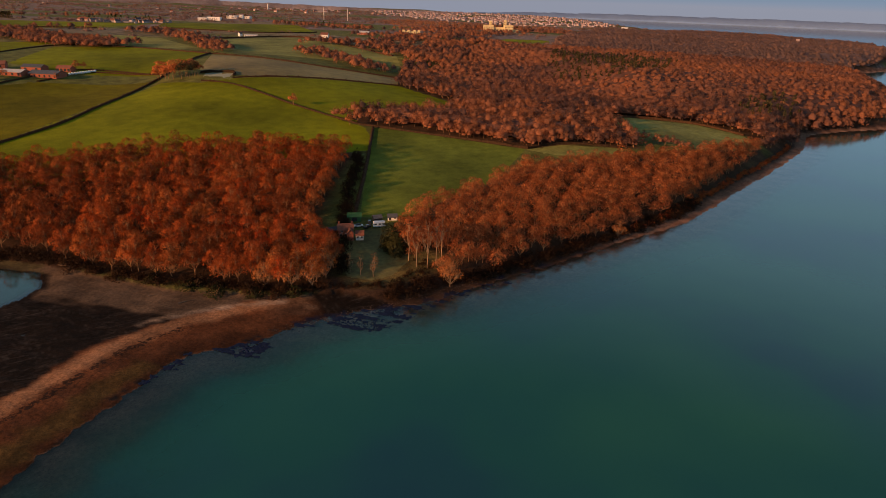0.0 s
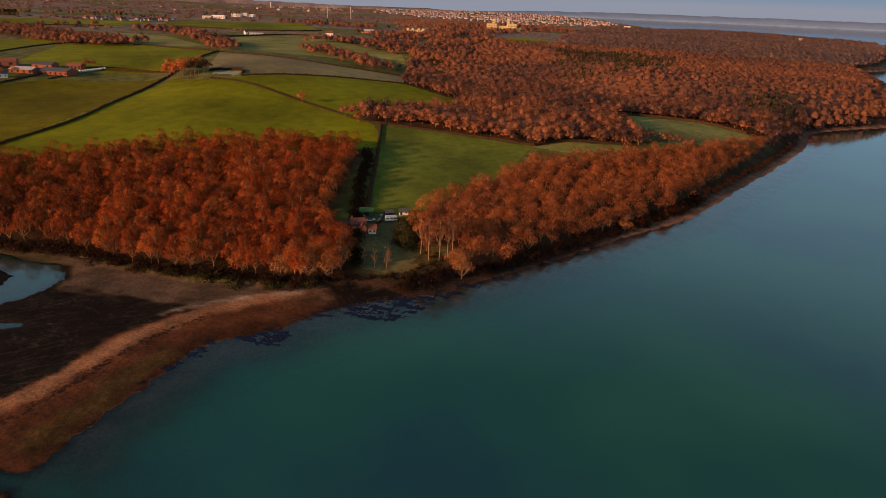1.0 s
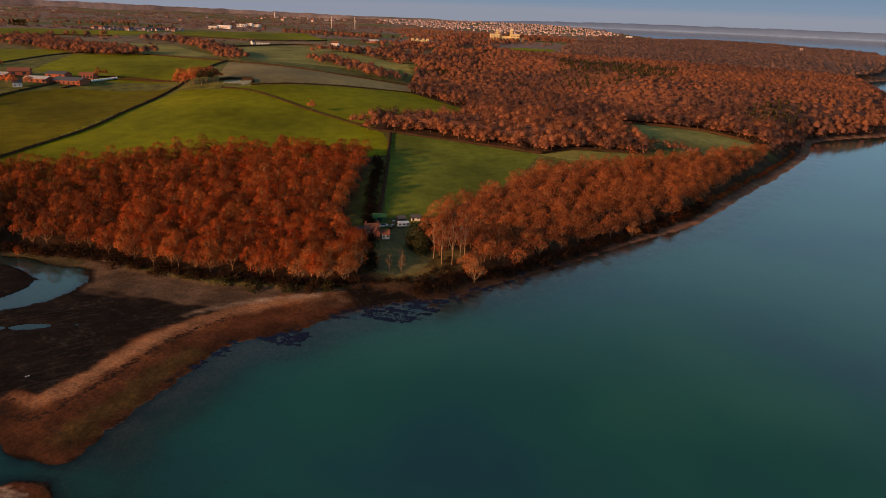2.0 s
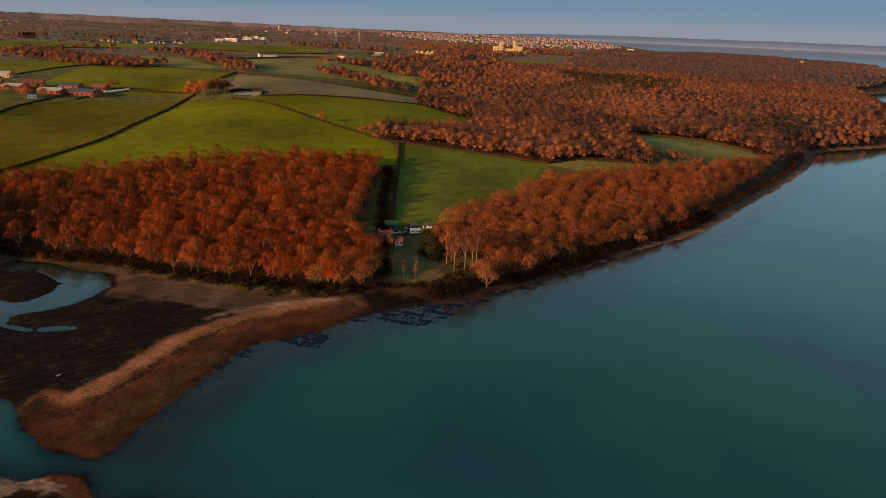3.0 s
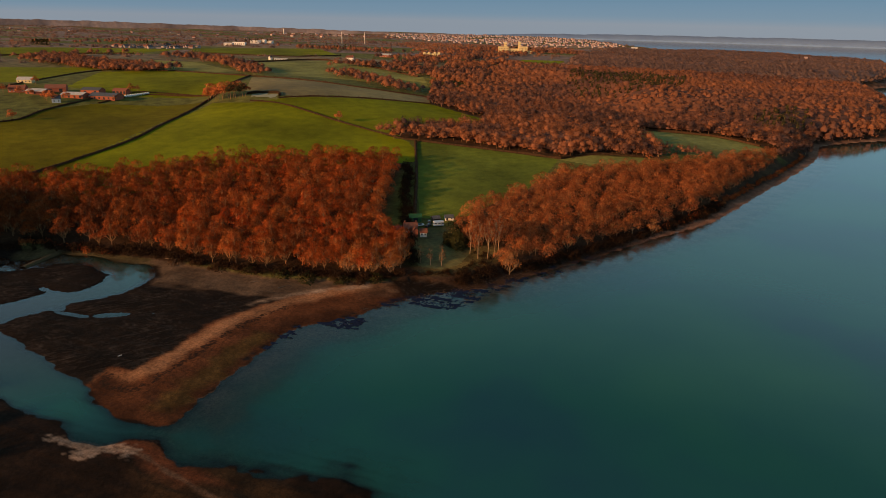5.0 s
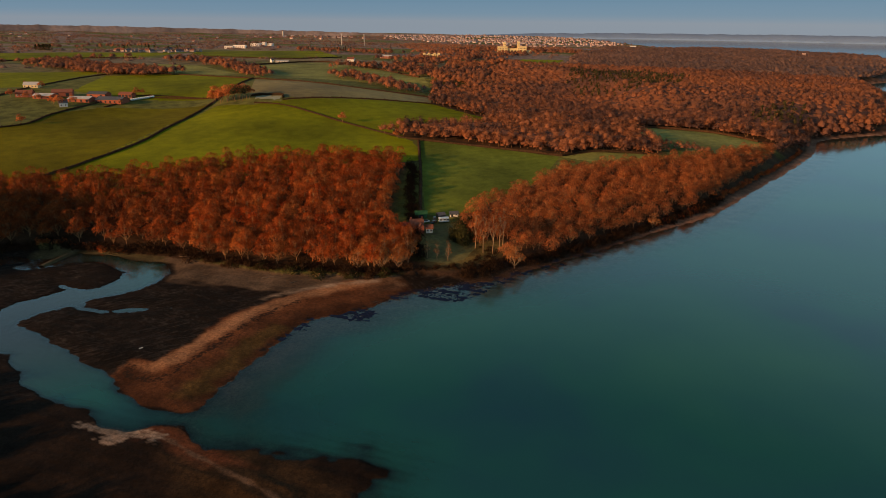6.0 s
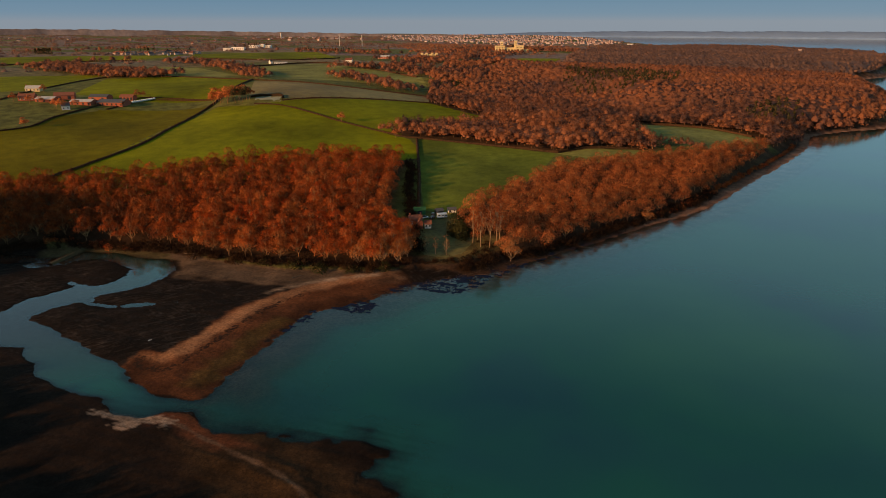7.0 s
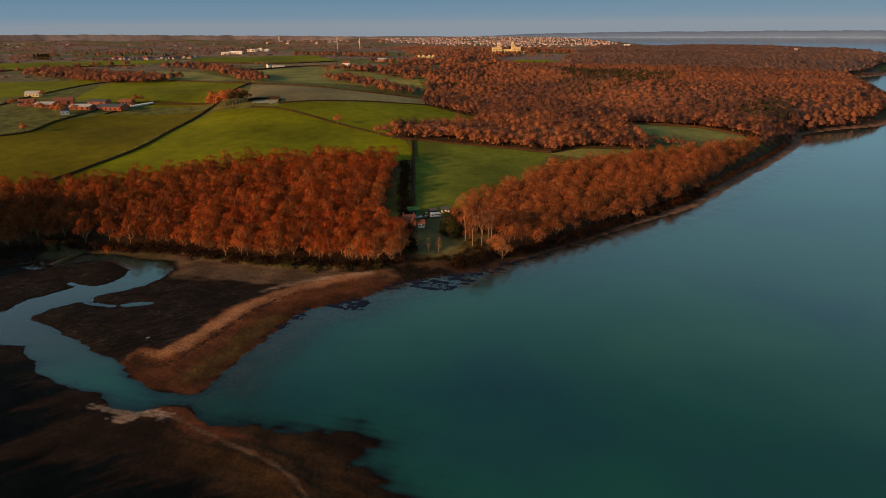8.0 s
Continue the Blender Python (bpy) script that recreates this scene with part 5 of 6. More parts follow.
def gabled(w, d, h, rise):
    """Walls of a house with gable ends, as one shell; the ridge runs along x."""
    bm = bmesh.new()
    pts = [(-d / 2, -1.0), (d / 2, -1.0), (d / 2, h), (0, h + rise), (-d / 2, h)]
    a, b = ([bm.verts.new((s * w / 2, y, z)) for y, z in pts] for s in (-1, 1))
    bm.faces.new(a); bm.faces.new(b[::-1])
    for i in range(5):
        bm.faces.new((a[i], b[i], b[(i + 1) % 5], a[(i + 1) % 5]))
    bmesh.ops.recalc_face_normals(bm, faces=bm.faces)
    return bm


def roof_slabs(w, d, h, rise, over=0.4, thick=0.22):
    """Two sloping slabs that meet at the ridge."""
    bm = bmesh.new()
    k = rise / (d / 2)
    for s in (-1, 1):
        y = s * (d / 2 + over)
        zl = h - over * k
        q = [(-w / 2 - over, y, zl), (w / 2 + over, y, zl), (w / 2 + over, 0, h + rise), (-w / 2 - over, 0, h + rise)]
        lo, hi = [bm.verts.new((px, py, pz + 0.02)) for px, py, pz in q], [bm.verts.new((px, py, pz + thick)) for px, py, pz in q]
        bm.faces.new(lo); bm.faces.new(hi)
        for i in range(4):
            bm.faces.new((lo[i], lo[(i + 1) % 4], hi[(i + 1) % 4], hi[i]))
    bmesh.ops.recalc_face_normals(bm, faces=bm.faces)
    return bm


def house(name, m, w, d, h, rise, wall, roof, label, category, group="", chimneys=(), openings=(), gable_windows=0):
    """openings: rows of x, z, width, height, side (-1 front, 1 back), kind."""
    t = thing(name, m, label, category, group)
    part("wall", gabled(w, d, h, rise), wall, t)
    part("roof", roof_slabs(w, d, h, rise), roof, t)
    for x in chimneys:
        bm = box(bmesh.new(), x - 0.4, x + 0.4, -0.35, 0.35, h + rise * 0.5, h + rise + 1.1)
        box(bm, x - 0.5, x + 0.5, -0.45, 0.45, h + rise + 1.1, h + rise + 1.25)
        part("chimney", bm, BRICK, t)
    for x, z, ow, oh, s, kind in openings:
        y = s * (d / 2)
        win = part(kind, box(bmesh.new(), x - ow / 2, x + ow / 2, min(y, y + s * 0.05), max(y, y + s * 0.05), z, z + oh), GLASS, t)
        if kind == "window":
            bm = bmesh.new()
            for a0, a1, b0, b1 in ((-0.58, -0.47, -0.06, 1.06), (0.47, 0.58, -0.06, 1.06), (-0.47, 0.47, -0.1, 0.03), (-0.47, 0.47, 0.97, 1.06)):
                box(bm, x + ow * a0, x + ow * a1, min(y, y + s * 0.1), max(y, y + s * 0.1), z + oh * b0, z + oh * b1)
            part("frame", bm, RENDER, win)
    return t


FACE = 27.0                     # the hillside buildings look down to the creek
def at(x, y, turn=0.0, sink=0.0):
    return pose(x, y, height(x, y) - sink, 0, 0, -FACE + turn)


# the cottage and its yard
wins = [(-2.6, 0.9, 1.1, 1.3, -1, "window"), (0.0, 0.9, 1.1, 1.3, -1, "window"), (2.9, 0.9, 1.1, 1.3, -1, "window"), (-2.0, 3.2, 1.0, 1.1, -1, "window"), (2.0, 3.2, 1.0, 1.1, -1, "window"), (1.6, 0.05, 0.9, 2.0, -1, "door")]
house("cottage", at(131, 282.5, 12) @ Matrix.Scale(0.82, 4), 8.0, 5.2, 4.4, 2.5, BRICK, TILE, "red brick cottage with steep tiled roof by the lawn", "house", chimneys=(-3.4, 3.4), openings=wins)
house("cottage_wing", at(131.5, 278.0, 102) @ Matrix.Scale(0.82, 4), 3.4, 3.2, 4.2, 2.0, BRICK, TILE, "red brick gabled wing of the cottage", "house", openings=[(0, 1.0, 1.0, 1.3, -1, "window"), (0, 3.1, 1.0, 1.1, -1, "window")])
t = house("garden_house", at(135.5, 277.0, 5) @ Matrix.Scale(0.82, 4), 4.0, 3.8, 2.9, 1.8, RENDER, TILE, "small pale house with tiled roof beside the cottage", "house", openings=[(-1.1, 1.0, 1.1, 1.2, -1, "window"), (1.1, 1.0, 1.1, 1.2, -1, "window")])
house("shed", at(140.5, 297.5, 8), 6.0, 4.0, 2.3, 1.2, GREEN_PAINT, GREEN_PAINT, "green sheeted shed behind the cottage", "shed", openings=[(0, 0.05, 2.4, 2.3, -1, "door")])
house("shed", at(150.0, 293.0, 24) @ Matrix.Scale(0.82, 4), 4.6, 4.2, 2.0, 1.2, DARK_PAINT, SLATE, "dark grey roofed shed in the yard", "shed", "yard sheds", openings=[(0, 0.05, 2.0, 2.0, -1, "door")])
house("shed", at(157.0, 291.5, 10) @ Matrix.Scale(0.82, 4), 5.2, 4.0, 1.9, 1.3, RENDER, SLATE, "white walled shed with dark slate roof", "shed", "yard sheds", openings=[(-1.5, 0.05, 1.2, 2.0, -1, "door"), (1.4, 0.9, 1.1, 0.9, -1, "window")])
house("shed", at(126.5, 287.5, 30) @ Matrix.Scale(0.82, 4), 4.5, 3.2, 2.3, 1.2, BRICK, SLATE, "small brick outhouse behind the cottage", "shed", openings=[(0, 0.05, 1.0, 1.9, -1, "door")])


def rounded_box(w, d, z0, z1, r, taper=0.0):
    bm = box(bmesh.new(), -w / 2, w / 2, -d / 2, d / 2, z0, z1)
    for v in bm.verts:
        if v.co.z > (z0 + z1) / 2:
            v.co.x *= 1 - taper
    bmesh.ops.bevel(bm, geom=list(bm.edges), offset=r, segments=3, affect="EDGES", profile=0.6)
    return bm


def wheel(x, y, r, parent, wide=0.2):
    bm = bmesh.new()
    bmesh.ops.create_cone(bm, cap_ends=True, segments=14, radius1=r, radius2=r, depth=wide, matrix=pose(x, y, r, 90))
    part("wheel", bm, RUBBER, parent)


def caravan(m):
    t = thing("caravan", m, "white touring caravan parked beside the cottage yard", "caravan")
    part("body", rounded_box(5.6, 2.3, 0.45, 2.75, 0.35, 0.05), PLASTIC, t, smooth=True)
    for x in (-1.7, 0.2, 1.9):
        part("window", box(bmesh.new(), x - 0.55, x + 0.55, -1.19, -1.13, 1.45, 2.1), GLASS, t)
    part("window", box(bmesh.new(), -2.86, -2.76, -0.8, 0.8, 1.45, 2.1), GLASS, t)
    part("door", box(bmesh.new(), 0.85, 1.4, -1.18, -1.12, 0.6, 2.3), RENDER, t)
    for y in (-1.0, 1.0):
        wheel(0, y, 0.33, t)
    bm = bmesh.new()
    box(bm, 2.7, 3.9, -0.06, 0.06, 0.45, 0.55)
    part("tow_bar", bm, DARK_PAINT, t)
    return t


def car(m, paint, label):
    t = thing("car", m, label, "car", "parked cars")
    bm = rounded_box(4.3, 1.75, 0.3, 0.95, 0.18)
    part("body", bm, paint, t, smooth=True)
    part("cabin", rounded_box(2.5, 1.55, 0.85, 1.48, 0.2, 0.22), GLASS, t, smooth=True)
    for x in (-1.35, 1.35):
        for y in (-0.82, 0.82):
            wheel(x, y, 0.32, t)
    return t


caravan(at(148, 285.5, 12))
car(at(142.8, 286.8, 60), DARK_PAINT, "dark parked car beside the caravan")
car(at(139.5, 289.5, 20), PLASTIC, "white parked car in the cottage yard")
car(at(145.5, 291.0, 95), DARK_PAINT, "dark parked car behind the caravan")

# the farm
def bays(n, w, z, ow, oh, kind="doorway"):
    return [(-w / 2 + w * (i + 0.5) / n, z, ow, oh, -1, kind) for i in range(n)]


house("barn", at(-55, 749, -8) @ Matrix.Scale(0.88, 4), 22, 12, 3.2, 2.2, BRICK, SHEET, "red brick barn with pale sheet roof", "barn", "farm barns", openings=bays(3, 23, 0.1, 2.2, 2.4))
house("barn", at(-23, 722, -6) @ Matrix.Scale(0.88, 4), 25, 13, 3.2, 2.2, BRICK, SHEET, "long brick barn with pale grey roof", "barn", "farm barns", openings=bays(4, 26, 0.1, 2.2, 2.4))
house("barn", at(3, 712, -6) @ Matrix.Scale(0.88, 4), 30, 17, 3.4, 2.6, BRICK, SLATE, "wide barn with dark slate-blue roof and open bays", "barn", "farm barns", openings=bays(6, 32, 0.2, 1.8, 2.2))
house("barn", at(-8, 742, -6) @ Matrix.Scale(0.88, 4), 22, 12, 3.6, 2.4, BRICK, SLATE, "dark roofed barn behind the yard", "barn", "farm barns", openings=bays(2, 24, 0.1, 2.6, 2.8))
house("barn", at(-40, 757, 20), 18, 10, 4.2, 2.6, BRICK, TILE, "old tiled brick barn at the farm", "barn", "farm barns", openings=bays(2, 18, 0.1, 3.0, 3.2))
house("barn", at(17, 735, -6) @ Matrix.Scale(0.88, 4), 16, 9, 3.6, 2.2, BRICK, TILE, "low red tiled cart shed", "barn", "farm barns", openings=bays(4, 16, 0.1, 2.8, 2.8))
house("farmhouse", at(-73, 765, 10), 15, 8, 3.8, 2.6, BRICK, TILE, "red brick farmhouse with tiled roof", "house", chimneys=(-7, 7), openings=bays(4, 15, 1.0, 1.3, 1.5, "window"))
house("farmhouse", at(-72, 834, 5), 15, 8, 3.4, 2.6, STONE, SHEET, "pale yellow farmhouse catching the sun", "house", chimneys=(-7.5,), openings=bays(4, 15, 1.0, 1.3, 1.5, "window"))
house("farm_cottage", at(-38, 700, 30), 7, 6, 3.6, 2.6, RENDER, SLATE, "small white farm cottage behind bare trees", "house", chimneys=(3.0,), openings=bays(2, 7, 0.9, 1.1, 1.2, "window"))
house("red_house", at(1, 984, 0) @ Matrix.Scale(0.7, 4), 11, 8, 5.4, 3.4, BRICK, TILE, "red house standing beside a belt of trees", "house", chimneys=(-4, 4), openings=bays(3, 11, 1.0, 1.2, 1.4, "window") + bays(3, 11, 3.5, 1.2, 1.3, "window"))


def bale(m):
    """A round silage bale wrapped in plastic, lying on its side."""
    t = thing("silage_bale", m, "white plastic wrapped round bale in a row", "bale", "row of bales")
    bm = bmesh.new()
    bmesh.ops.create_cone(bm, cap_ends=True, segments=14, radius1=1.15, radius2=1.15, depth=2.0, matrix=pose(0, 0, 1.15, 90))
    bmesh.ops.bevel(bm, geom=[e for e in bm.edges if len(e.link_faces) == 2 and abs(e.calc_face_angle(0)) > 1], offset=0.22, segments=2, affect="EDGES")
    part("wrap", bm, PLASTIC, t, smooth=True)
    return t


b0 = bale(at(20, 716, 30))
for i in range(1, 10):
    x, y = 20 + 2.3 * i, 716 + 1.3 * i
    copy_thing(b0, at(x, y, 30 + 4 * (i % 3)))


# the stone palace on the ridge
def storeyed(parent, x0, x1, y0, y1, z1, cols, rows, mat=STONE):
    """A block with a cornice, a parapet and rows of tall windows on its front and sunny side."""
    bm = box(bmesh.new(), x0, x1, y0, y1, -4, z1)
    box(bm, x0 - 0.5, x1 + 0.5, y0 - 0.5, y1 + 0.5, z1, z1 + 0.6)
    box(bm, x0 + 0.1, x1 - 0.1, y0 + 0.1, y1 - 0.1, z1 + 0.6, z1 + 1.5)
    part("wall", bm, mat, parent)
    for r in range(rows):
        z = 1.6 + (z1 - 2) * r / rows
        hh = min(2.4, (z1 - 2) / rows * 0.6)
        for c in range(cols):
            x = x0 + (x1 - x0) * (c + 0.5) / cols
            part("window", box(bmesh.new(), x - 0.6, x + 0.6, y0 - 0.06, y0 + 0.1, z, z + hh), GLASS, parent)


def palace():
    t = thing("palace", at(924, 1411, 0, 1.0), "yellow stone palace with two square towers", "palace")
    storeyed(t, 6, 27, -9, 10, 16, 6, 3)
    storeyed(t, -44, -20, -5, 12, 15, 6, 3)
    storeyed(t, -20, 6, -1, 10, 10.5, 7, 2)
    storeyed(t, 27, 40, -4, 8, 6, 4, 1)
    for x, z in ((8, 27), (-27, 25)):
        storeyed(t, x - 3.2, x + 3.2, 2, 8.4, z, 2, 5)
        bm = bmesh.new()
        bmesh.ops.create_cone(bm, cap_ends=True, segments=4, radius1=4.6, radius2=0.3, depth=2.4, matrix=pose(x, 5.2, z + 2.7, 0, 0, 45))
        part("tower_roof", bm, SHEET, t)
    return t


palace()


def manor():
    t = thing("manor", at(566, 1158, 0, 0.5), "gabled stone manor house among trees", "house")
    storeyed(t, -12, 12, -5, 6, 8, 6, 2)
    for x in (-14, -5, 6, 14):
        storeyed(t, x - 2.2, x + 2.2, -7, -2, 10.5, 1, 3)
        bm = bmesh.new()
        bmesh.ops.create_cone(bm, cap_ends=True, segments=4, radius1=3.2, radius2=0.2, depth=3.6, matrix=pose(x, -4.5, 13.6, 0, 0, 45))
        part("turret_roof", bm, TILE, t)
    return t


manor()
house("manor_stable", at(537, 1142, -10), 24, 9, 4.5, 3.2, BRICK, TILE, "long red stable range beside the manor", "house", chimneys=(-8,), openings=bays(6, 24, 1, 1.3, 1.5, "window"))
house("barn", at(480, 1180, -10), 22, 9, 4, 2.4, BRICK, SHEET, "long low building among bare woods", "barn", openings=bays(5, 22, 0.8, 1.4, 1.6, "window"))
house("white_house", at(247, 1106, 60) @ Matrix.Scale(0.55, 4), 9, 8, 7, 4.0, RENDER, SLATE, "tall white gabled house by a pale field", "house", chimneys=(3,), openings=bays(3, 9, 1, 1.2, 1.4, "window"))
house("long_barn", at(262, 1098, 6) @ Matrix.Scale(0.7, 4), 30, 7, 3, 1.6, RENDER, SHEET, "long low pale farm range beside a white house", "barn", openings=bays(5, 30, 0.3, 2.2, 2.0))
house("lodge", at(379, 1091, -5), 12, 8, 5, 3, RENDER, TILE, "pale lodge with red roof at a wood's edge", "house", chimneys=(4,), openings=bays(3, 12, 1, 1.2, 1.4, "window"))
house("lodge", at(568, 966, 8), 12, 8, 4.6, 3, RENDER, TILE, "small white lodge with red roof among woods", "house", chimneys=(-4,), openings=bays(3, 12, 1, 1.2, 1.4, "window"))
for x, y, w, h in ((270, 1658, 20, 5), (300, 1688, 30, 6), (361, 1798, 26, 6), (403, 1838, 24, 5), (385, 1815, 12, 8)):
    t = thing("office_block", at(x, y), "flat roofed white block on a distant ridge", "building", "white blocks on the ridge")
    storeyed(t, -w / 2, w / 2, -6, 8, h, max(3, w // 5), 2, RENDER)


def tapered(name, m, tall, r0, r1, mat, label, category, group=""):
    t = thing(name, m, label, category, group)
    bm = bmesh.new()
    bmesh.ops.create_cone(bm, cap_ends=True, segments=10, radius1=r0, radius2=r1, depth=tall, matrix=pose(0, 0, tall / 2 - 1))
    part("shaft", bm, mat, t, smooth=True)
    bm = bmesh.new()
    bmesh.ops.create_cone(bm, cap_ends=True, segments=10, radius1=r1 * 1.35, radius2=r1 * 1.35, depth=tall * 0.04, matrix=pose(0, 0, tall * 0.97 - 1))
    part("cap", bm, mat, t)
    return t


tapered("mast", at(664, 1999), 36, 1.3, 0.9, CONCRETE, "tall pale mast above distant woods", "mast", "masts")
tapered("mast", at(735, 1989), 36, 1.3, 0.9, CONCRETE, "tall pale mast above distant woods", "mast", "masts")
tapered("water_tower", at(833, 3456), 32, 3.2, 2.8, CONCRETE, "white tower on the skyline", "tower")
t = thing("seaside_tower", at(1690, 1160) @ Matrix.Scale(0.7, 4), "square stone tower rising from ridge woodland", "tower")
storeyed(t, -5, 5, -4, 4, 17, 2, 4, TOWN_WALL)
t = thing("seaside_block", at(1721, 1850) @ Matrix.Scale(0.6, 4), "white flat block at the edge of the town", "building")
storeyed(t, -18, 18, -7, 7, 17, 8, 4, RENDER)

# village and town
VILLAGE = [house("village_house", at(30, 1530, 4), 9, 7, 4.2, 2.8, TOWN_WALL, TILE, "small pale village house with red roof", "house", "village houses", chimneys=(3,), openings=bays(3, 9, 1, 1.3, 1.4, "window")),
           house("village_house", at(55, 1500, -8), 12, 7, 4.4, 2.8, TOWN_WALL, SLATE, "village terrace with slate roof", "house", "village houses", chimneys=(-4, 4), openings=bays(4, 12, 1, 1.3, 1.4, "window"))]
for i in range(46):
    x, y = 24 + 3.3 * i + rng.normal(0, 5), 1512 - 1.0 * i + rng.normal(0, 28)
    copy_thing(VILLAGE[i % 2], at(x, y, rng.uniform(-60, 60)) @ Matrix.Scale(rng.uniform(0.6, 0.95), 4))
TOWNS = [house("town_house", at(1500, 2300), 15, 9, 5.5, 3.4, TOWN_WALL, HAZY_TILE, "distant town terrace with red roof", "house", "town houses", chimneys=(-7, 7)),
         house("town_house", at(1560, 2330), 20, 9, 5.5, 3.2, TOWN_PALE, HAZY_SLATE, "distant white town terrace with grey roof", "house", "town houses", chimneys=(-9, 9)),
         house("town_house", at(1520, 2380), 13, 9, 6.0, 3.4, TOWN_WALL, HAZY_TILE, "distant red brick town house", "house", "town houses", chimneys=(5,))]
placed = 0
while placed < 290:
    x, y = rng.uniform(1240, 2750), rng.uniform(1930, 4300)
    if inside(TOWN, np.array([x]), np.array([y]))[0]:
        copy_thing(TOWNS[int(rng.integers(0, 3))], at(x, y, rng.uniform(-50, 50) + (90 if rng.random() < 0.3 else 0)) @ Matrix.Scale(rng.uniform(0.5, 0.8), 4))
        placed += 1


def town_stuff(count):
    """The rest of the town, past counting: small gabled houses, walls and roofs in one mesh."""
    vs, fs, mi, n = [], [], [], 0
    ys = []
    while len(ys) < count:
        x, y = rng.uniform(1240, 2750), rng.uniform(1930, 4300)
        if inside(TOWN, np.array([x]), np.array([y]))[0]:
            ys.append((x, y))
    p = np.array(ys)
    z = land(p[:, 0], p[:, 1])[0]
    for (x, y), h in zip(ys, z):
        w, d, e, r, a = rng.uniform(3, 6), rng.uniform(2.6, 3.6), rng.uniform(3.2, 5), rng.uniform(2, 2.8), rng.uniform(-1.2, 1.2) - radians(FACE)
        q = np.array([(-w, -d, -2), (w, -d, -2), (w, d, -2), (-w, d, -2), (-w, -d, e), (w, -d, e), (w, d, e), (-w, d, e), (-w, 0, e + r), (w, 0, e + r)])
        c, si = math.cos(a), math.sin(a)
        vs.append(np.stack([x + q[:, 0] * c - q[:, 1] * si, y + q[:, 0] * si + q[:, 1] * c, h + q[:, 2]], -1))
        f = np.array([(0, 1, 5), (0, 5, 4), (1, 2, 6), (1, 6, 5), (2, 3, 7), (2, 7, 6), (3, 0, 4), (3, 4, 7), (5, 6, 9), (7, 4, 8), (4, 5, 9), (4, 9, 8), (6, 7, 8), (6, 8, 9)]) + n
        fs.append(f); mi += [int(rng.integers(0, 2))] * 10 + [int(rng.integers(2, 4))] * 4
        n += 10
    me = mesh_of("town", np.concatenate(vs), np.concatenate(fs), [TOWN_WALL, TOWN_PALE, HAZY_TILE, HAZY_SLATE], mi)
    return tagged(new("town", me), "distant town of pale and red houses by the water", "town", kind="stuff")


town_stuff(1100)
for i in range(30):
    x, y = 700 + 620 * rng.random(), 2900 + 900 * rng.random()
    copy_thing(TOWNS[int(rng.integers(0, 3))], at(x, y, rng.uniform(-40, 40)))
for i in range(24):
    x, y = -500 + 1000 * rng.random(), 2300 + 1400 * rng.random()
    copy_thing(VILLAGE[i % 2], at(x, y, rng.uniform(-40, 40)))


# ---------------------------------------------------------------- shore things
def lumps(name, places, mat, label, category, flat=0.45):
    """Stones past counting: squashed, knocked-about lumps."""
    ico = bmesh.new()
    bmesh.ops.create_icosphere(ico, subdivisions=1, radius=1)
    ico.verts.ensure_lookup_table()
    base = np.array([v.co[:] for v in ico.verts]); tri = np.array([[v.index for v in f.verts] for f in ico.faces])
    ico.free()
    vs, fs = [], []
    for n, (x, y, z, s) in enumerate(places):
        v = base * (1 + rng.uniform(-0.3, 0.3, (len(base), 1))) * (s * rng.uniform(0.7, 1.5), s * rng.uniform(0.6, 1.1), s * flat)
        a = rng.uniform(0, 6.28)
        c, si = math.cos(a), math.sin(a)
        vs.append(np.stack([x + v[:, 0] * c - v[:, 1] * si, y + v[:, 0] * si + v[:, 1] * c, z + v[:, 2]], -1)); fs.append(tri + n * len(base))
    return tagged(new(name, mesh_of(name, np.concatenate(vs), np.concatenate(fs), [mat], smooth=True)), label, category, kind="stuff")


WEED = [(104, 224), (103, 214), (113, 206), (124, 208), (132, 211), (137, 216), (131, 220), (118, 222)]
SHELF = [(66, 216), (70, 208), (76, 206), (82, 211), (80, 217)]


def weed_mats(outline, share, seed):
    """Ragged mats of bladder weed awash at the surface: thin domed sheets with torn edges."""
    step = 0.35
    xs, ys = (np.arange(min(p[k] for p in outline) - 3, max(p[k] for p in outline) + 3, step) for k in (0, 1))
    gx, gy = np.meshgrid(xs, ys, indexing="ij")
    x, y = gx.ravel(), gy.ravel()
    g = line_gap(outline, x, y, True)
    g = np.where(inside(outline, x, y), g, -g)
    f = wobble(x, y, 3.0, seed) + 0.7 * wobble(x, y, 1.1, seed + 2) + 0.4 * wobble(x, y, 0.5, seed + 5) + np.clip(g / 3, -1.2, 0.4) + share
    nx, ny = gx.shape
    a, b = np.meshgrid(np.arange(nx - 1), np.arange(ny - 1), indexing="ij")
    q = np.stack([a * ny + b, (a + 1) * ny + b, (a + 1) * ny + b + 1, a * ny + b + 1], -1).reshape(-1, 4)
    q = q[(f[q] > 0).all(1)]
    used, inv = np.unique(q, return_inverse=True)
    z = 0.03 + 0.10 * np.clip(f[used], 0, 1) + 0.03 * wobble(x[used], y[used], 0.6, 3)
    me = mesh_of("seaweed", np.stack([x[used], y[used], z], -1), inv.reshape(-1, 4), [ROCK], smooth=True)
    return tagged(new("seaweed", me), "dark blue-black weed mats awash in the shallows", "seaweed", kind="stuff")


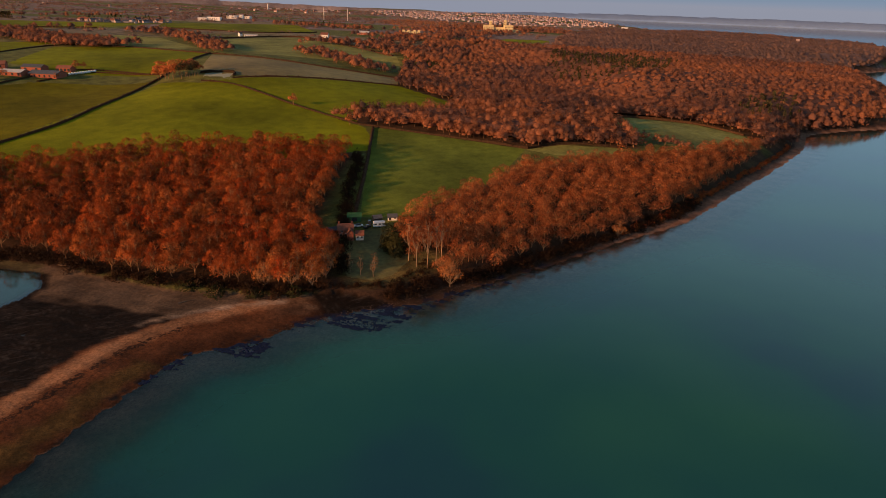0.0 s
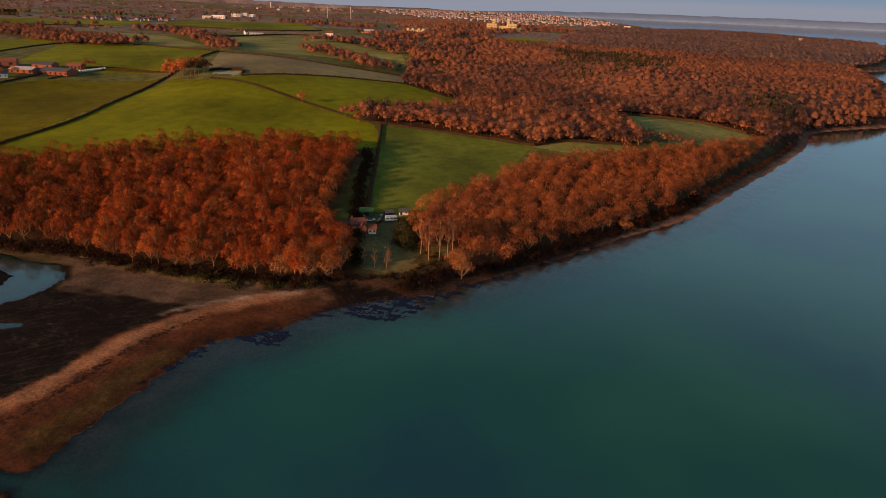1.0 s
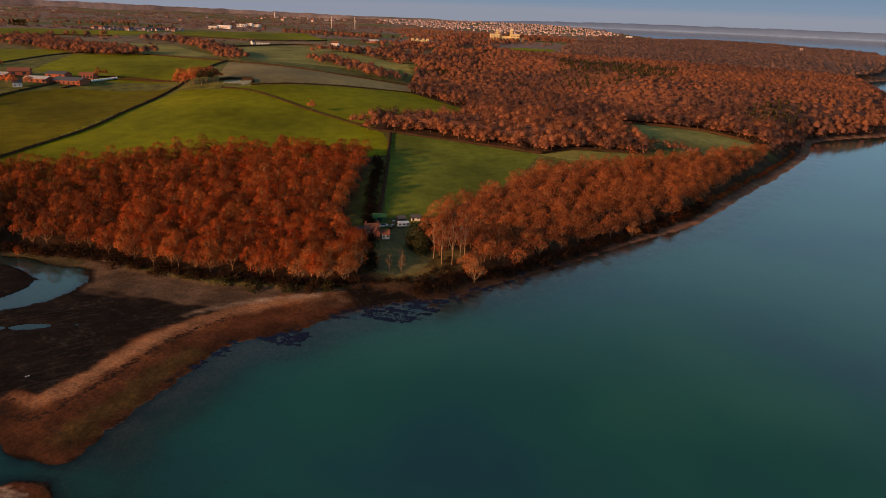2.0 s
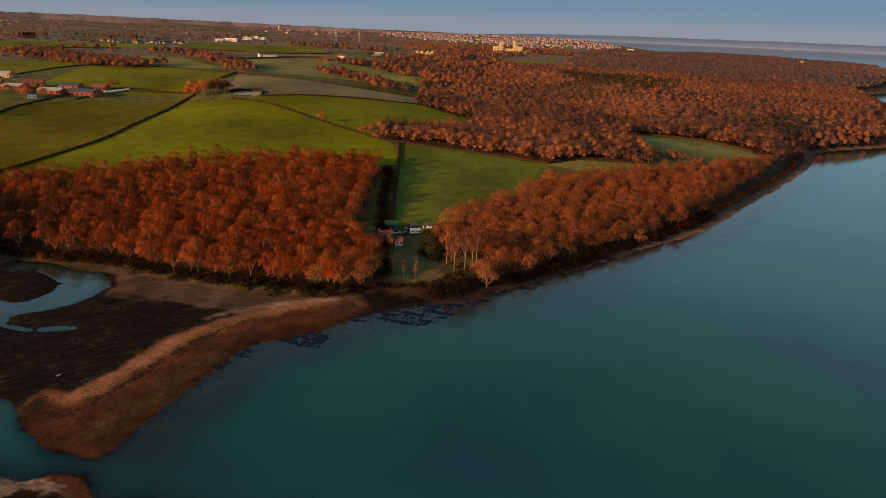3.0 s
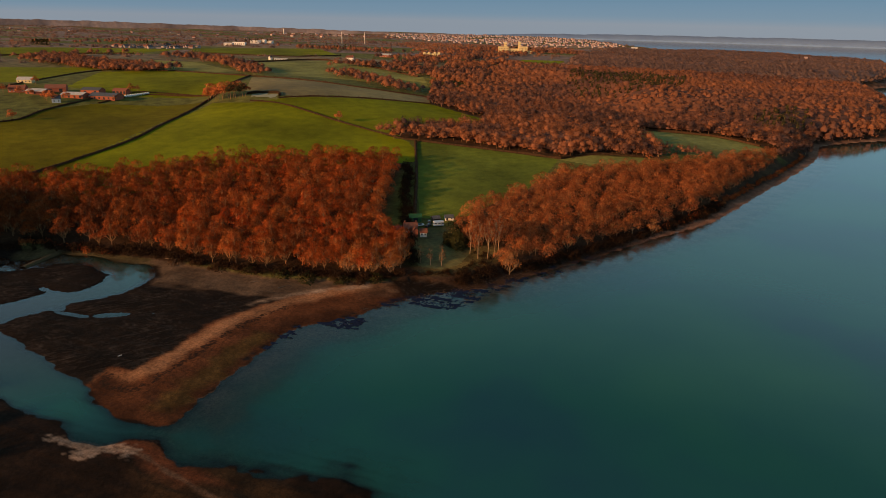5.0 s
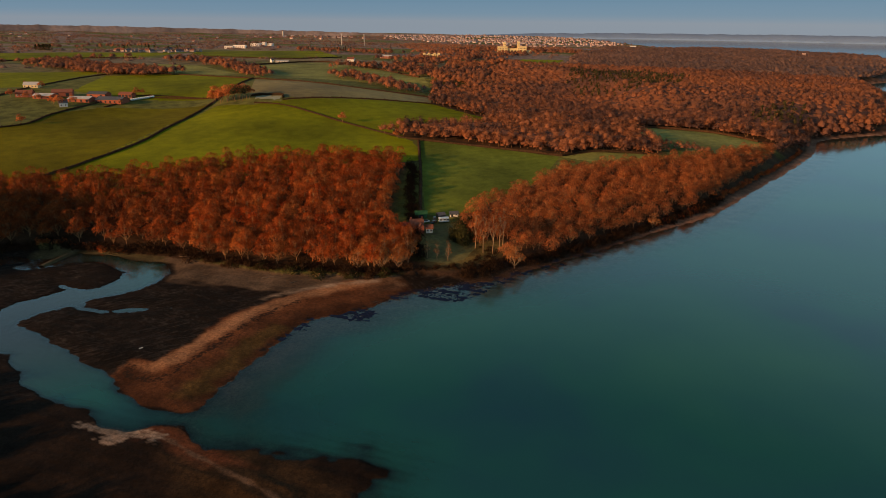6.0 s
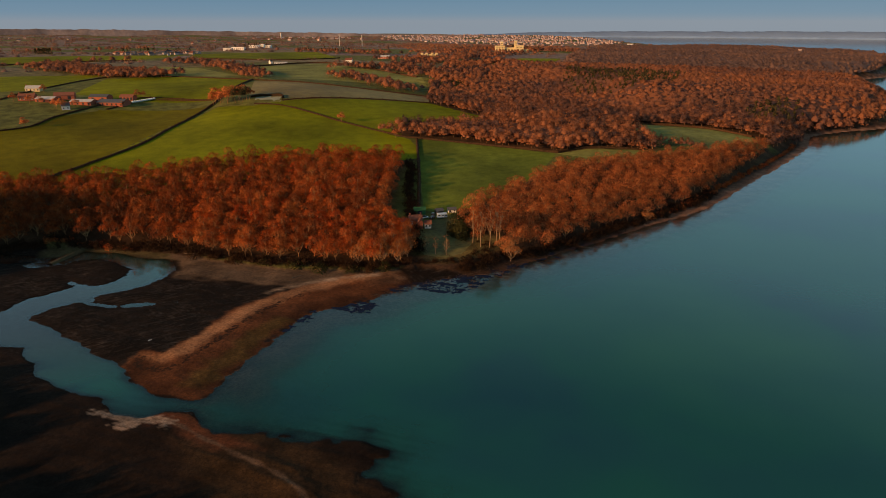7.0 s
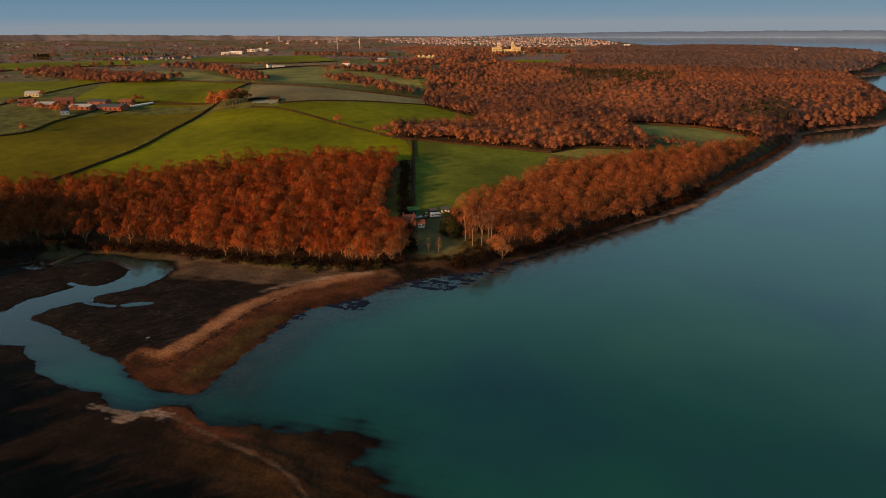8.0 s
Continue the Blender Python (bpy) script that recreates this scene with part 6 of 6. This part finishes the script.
weed_mats(WEED, -0.22, 2.0)
weed_mats(SHELF, -0.05, 5.0)
weed_mats([(91, 222), (91, 215), (97, 214), (99, 220)], -0.35, 7.0)
weed_mats([(40, 204), (50, 213), (58, 219), (62, 216), (52, 209), (44, 203)], -0.3, 9.0)
weed_mats([(137, 219), (160, 222), (178, 225), (178, 221), (160, 218), (140, 214)], -0.45, 11.0)
pts = []
for _ in range(1700):
    x, y = rng.uniform(100, 140), rng.uniform(204, 224)
    if inside(WEED, np.array([x]), np.array([y]))[0] and wobble(np.array([x]), np.array([y]), 4, 3)[0] > 0.0:
        pts.append((x, y, 0.0, rng.uniform(0.15, 0.5)))
for _ in range(60):
    pts.append((75 + rng.normal(0, 2.2), 211 + rng.normal(0, 1.4), 0.0, rng.uniform(0.2, 0.7)))
lumps("rocks", pts, ROCK, "dark weed-covered rocks in the shallows", "rocks", 0.12)
pts = []
for (x0, y0), (x1, y1), n in (((84, 219), (136, 222), 260), ((136, 222), (204, 233), 340), ((204, 233), (298, 250), 260), ((298, 250), (478, 320), 260)):
    for _ in range(n):
        t = rng.random()
        x, y = x0 + (x1 - x0) * t + rng.normal(0, 1.5), y0 + (y1 - y0) * t + rng.normal(0, 1.6)
        z = height(x, y)
        if z > -0.3:
            pts.append((x, y, z, rng.uniform(0.1, 0.32)))
lumps("beach_stones", pts, PEBBLE, "brown stones and boulders along the narrow beach", "stones", 0.5)


def log(x, y, length, turn):
    t = thing("driftwood_log", pose(x, y, height(x, y) + 0.12, 0, 0, turn), "dark driftwood log lying on pale sand", "log", "driftwood")
    v, f = stack([rod((-length / 2, 0, 0), (length * 0.1, 0.15, 0.05), 0.22, 0.18, 6), rod((length * 0.1, 0.15, 0.05), (length / 2, -0.1, 0.1), 0.18, 0.08, 6), rod((length * 0.1, 0.1, 0.1), (length * 0.3, 0.9, 0.5), 0.08, 0.03, 4)])
    part("stem", mesh_of("stem", v, f, [DRIFT]), None, t)


for x, y, ln, a in ((24, 300, 9, -40), (33, 291, 7, -52), (46, 278, 6, -48), (52, 262, 5, -10), (61, 252, 5, 8)):
    log(x, y, ln, a)


def embankment(line, tall, wide):
    """An old turf bank that juts into the creek."""
    pts = rounded(line, k=8)
    x, y = np.array([p[0] for p in pts]), np.array([p[1] for p in pts])
    t = np.stack([np.gradient(x), np.gradient(y)], -1); t /= np.linalg.norm(t, axis=1)[:, None]
    rows = [np.stack([x - t[:, 1] * o * wide, y + t[:, 0] * o * wide, tall * up * (1 + 0.2 * wobble(x, y, 3)) - 0.1], -1) for o, up in ((-0.5, 0), (-0.3, 0.7), (-0.1, 1), (0.12, 1), (0.32, 0.65), (0.5, 0))]
    v = np.stack(rows, 1).reshape(-1, 3)
    f = [(i * 6 + j, i * 6 + j + 1, i * 6 + j + 7, i * 6 + j + 6) for i in range(len(pts) - 1) for j in range(5)]
    return tagged(new("embankment", mesh_of("embankment", v, f, [EARTH], smooth=True)), "low dark turf bank running into the creek", "bank")


embankment([(-12, 352), (-16, 345), (-21, 336), (-28, 327), (-35, 319)], 0.9, 3.6)


def dinghy(m):
    t = thing("dinghy", m, "small white dinghy lying on the mud", "boat")
    bm = bmesh.new()
    rows = []
    for i in range(7):
        k = i / 6
        w = 0.65 * math.sin(math.pi * min(0.5, 0.22 + k * 0.45)) * (1 - max(0, k - 0.6) * 2.3)
        rows.append([bm.verts.new((3.2 * (k - 0.5), s * w, z)) for s, z in ((-1, 0.5), (-0.7, 0.15), (0, 0.0), (0.7, 0.15), (1, 0.5))])
    for a, b in zip(rows, rows[1:]):
        for j in range(4):
            bm.faces.new((a[j], b[j], b[j + 1], a[j + 1]))
    bm.faces.new(rows[0])
    bmesh.ops.solidify(bm, geom=list(bm.faces), thickness=0.05)
    part("hull", bm, PLASTIC, t)
    for x in (-0.8, 0.4):
        part("thwart", box(bmesh.new(), x - 0.12, x + 0.12, -0.5, 0.5, 0.34, 0.38), DRIFT, t)
    return t


dinghy(pose(0.5, 217.5, height(0.5, 217.5), 0, 0, 20) @ Matrix.Scale(0.38, 4))
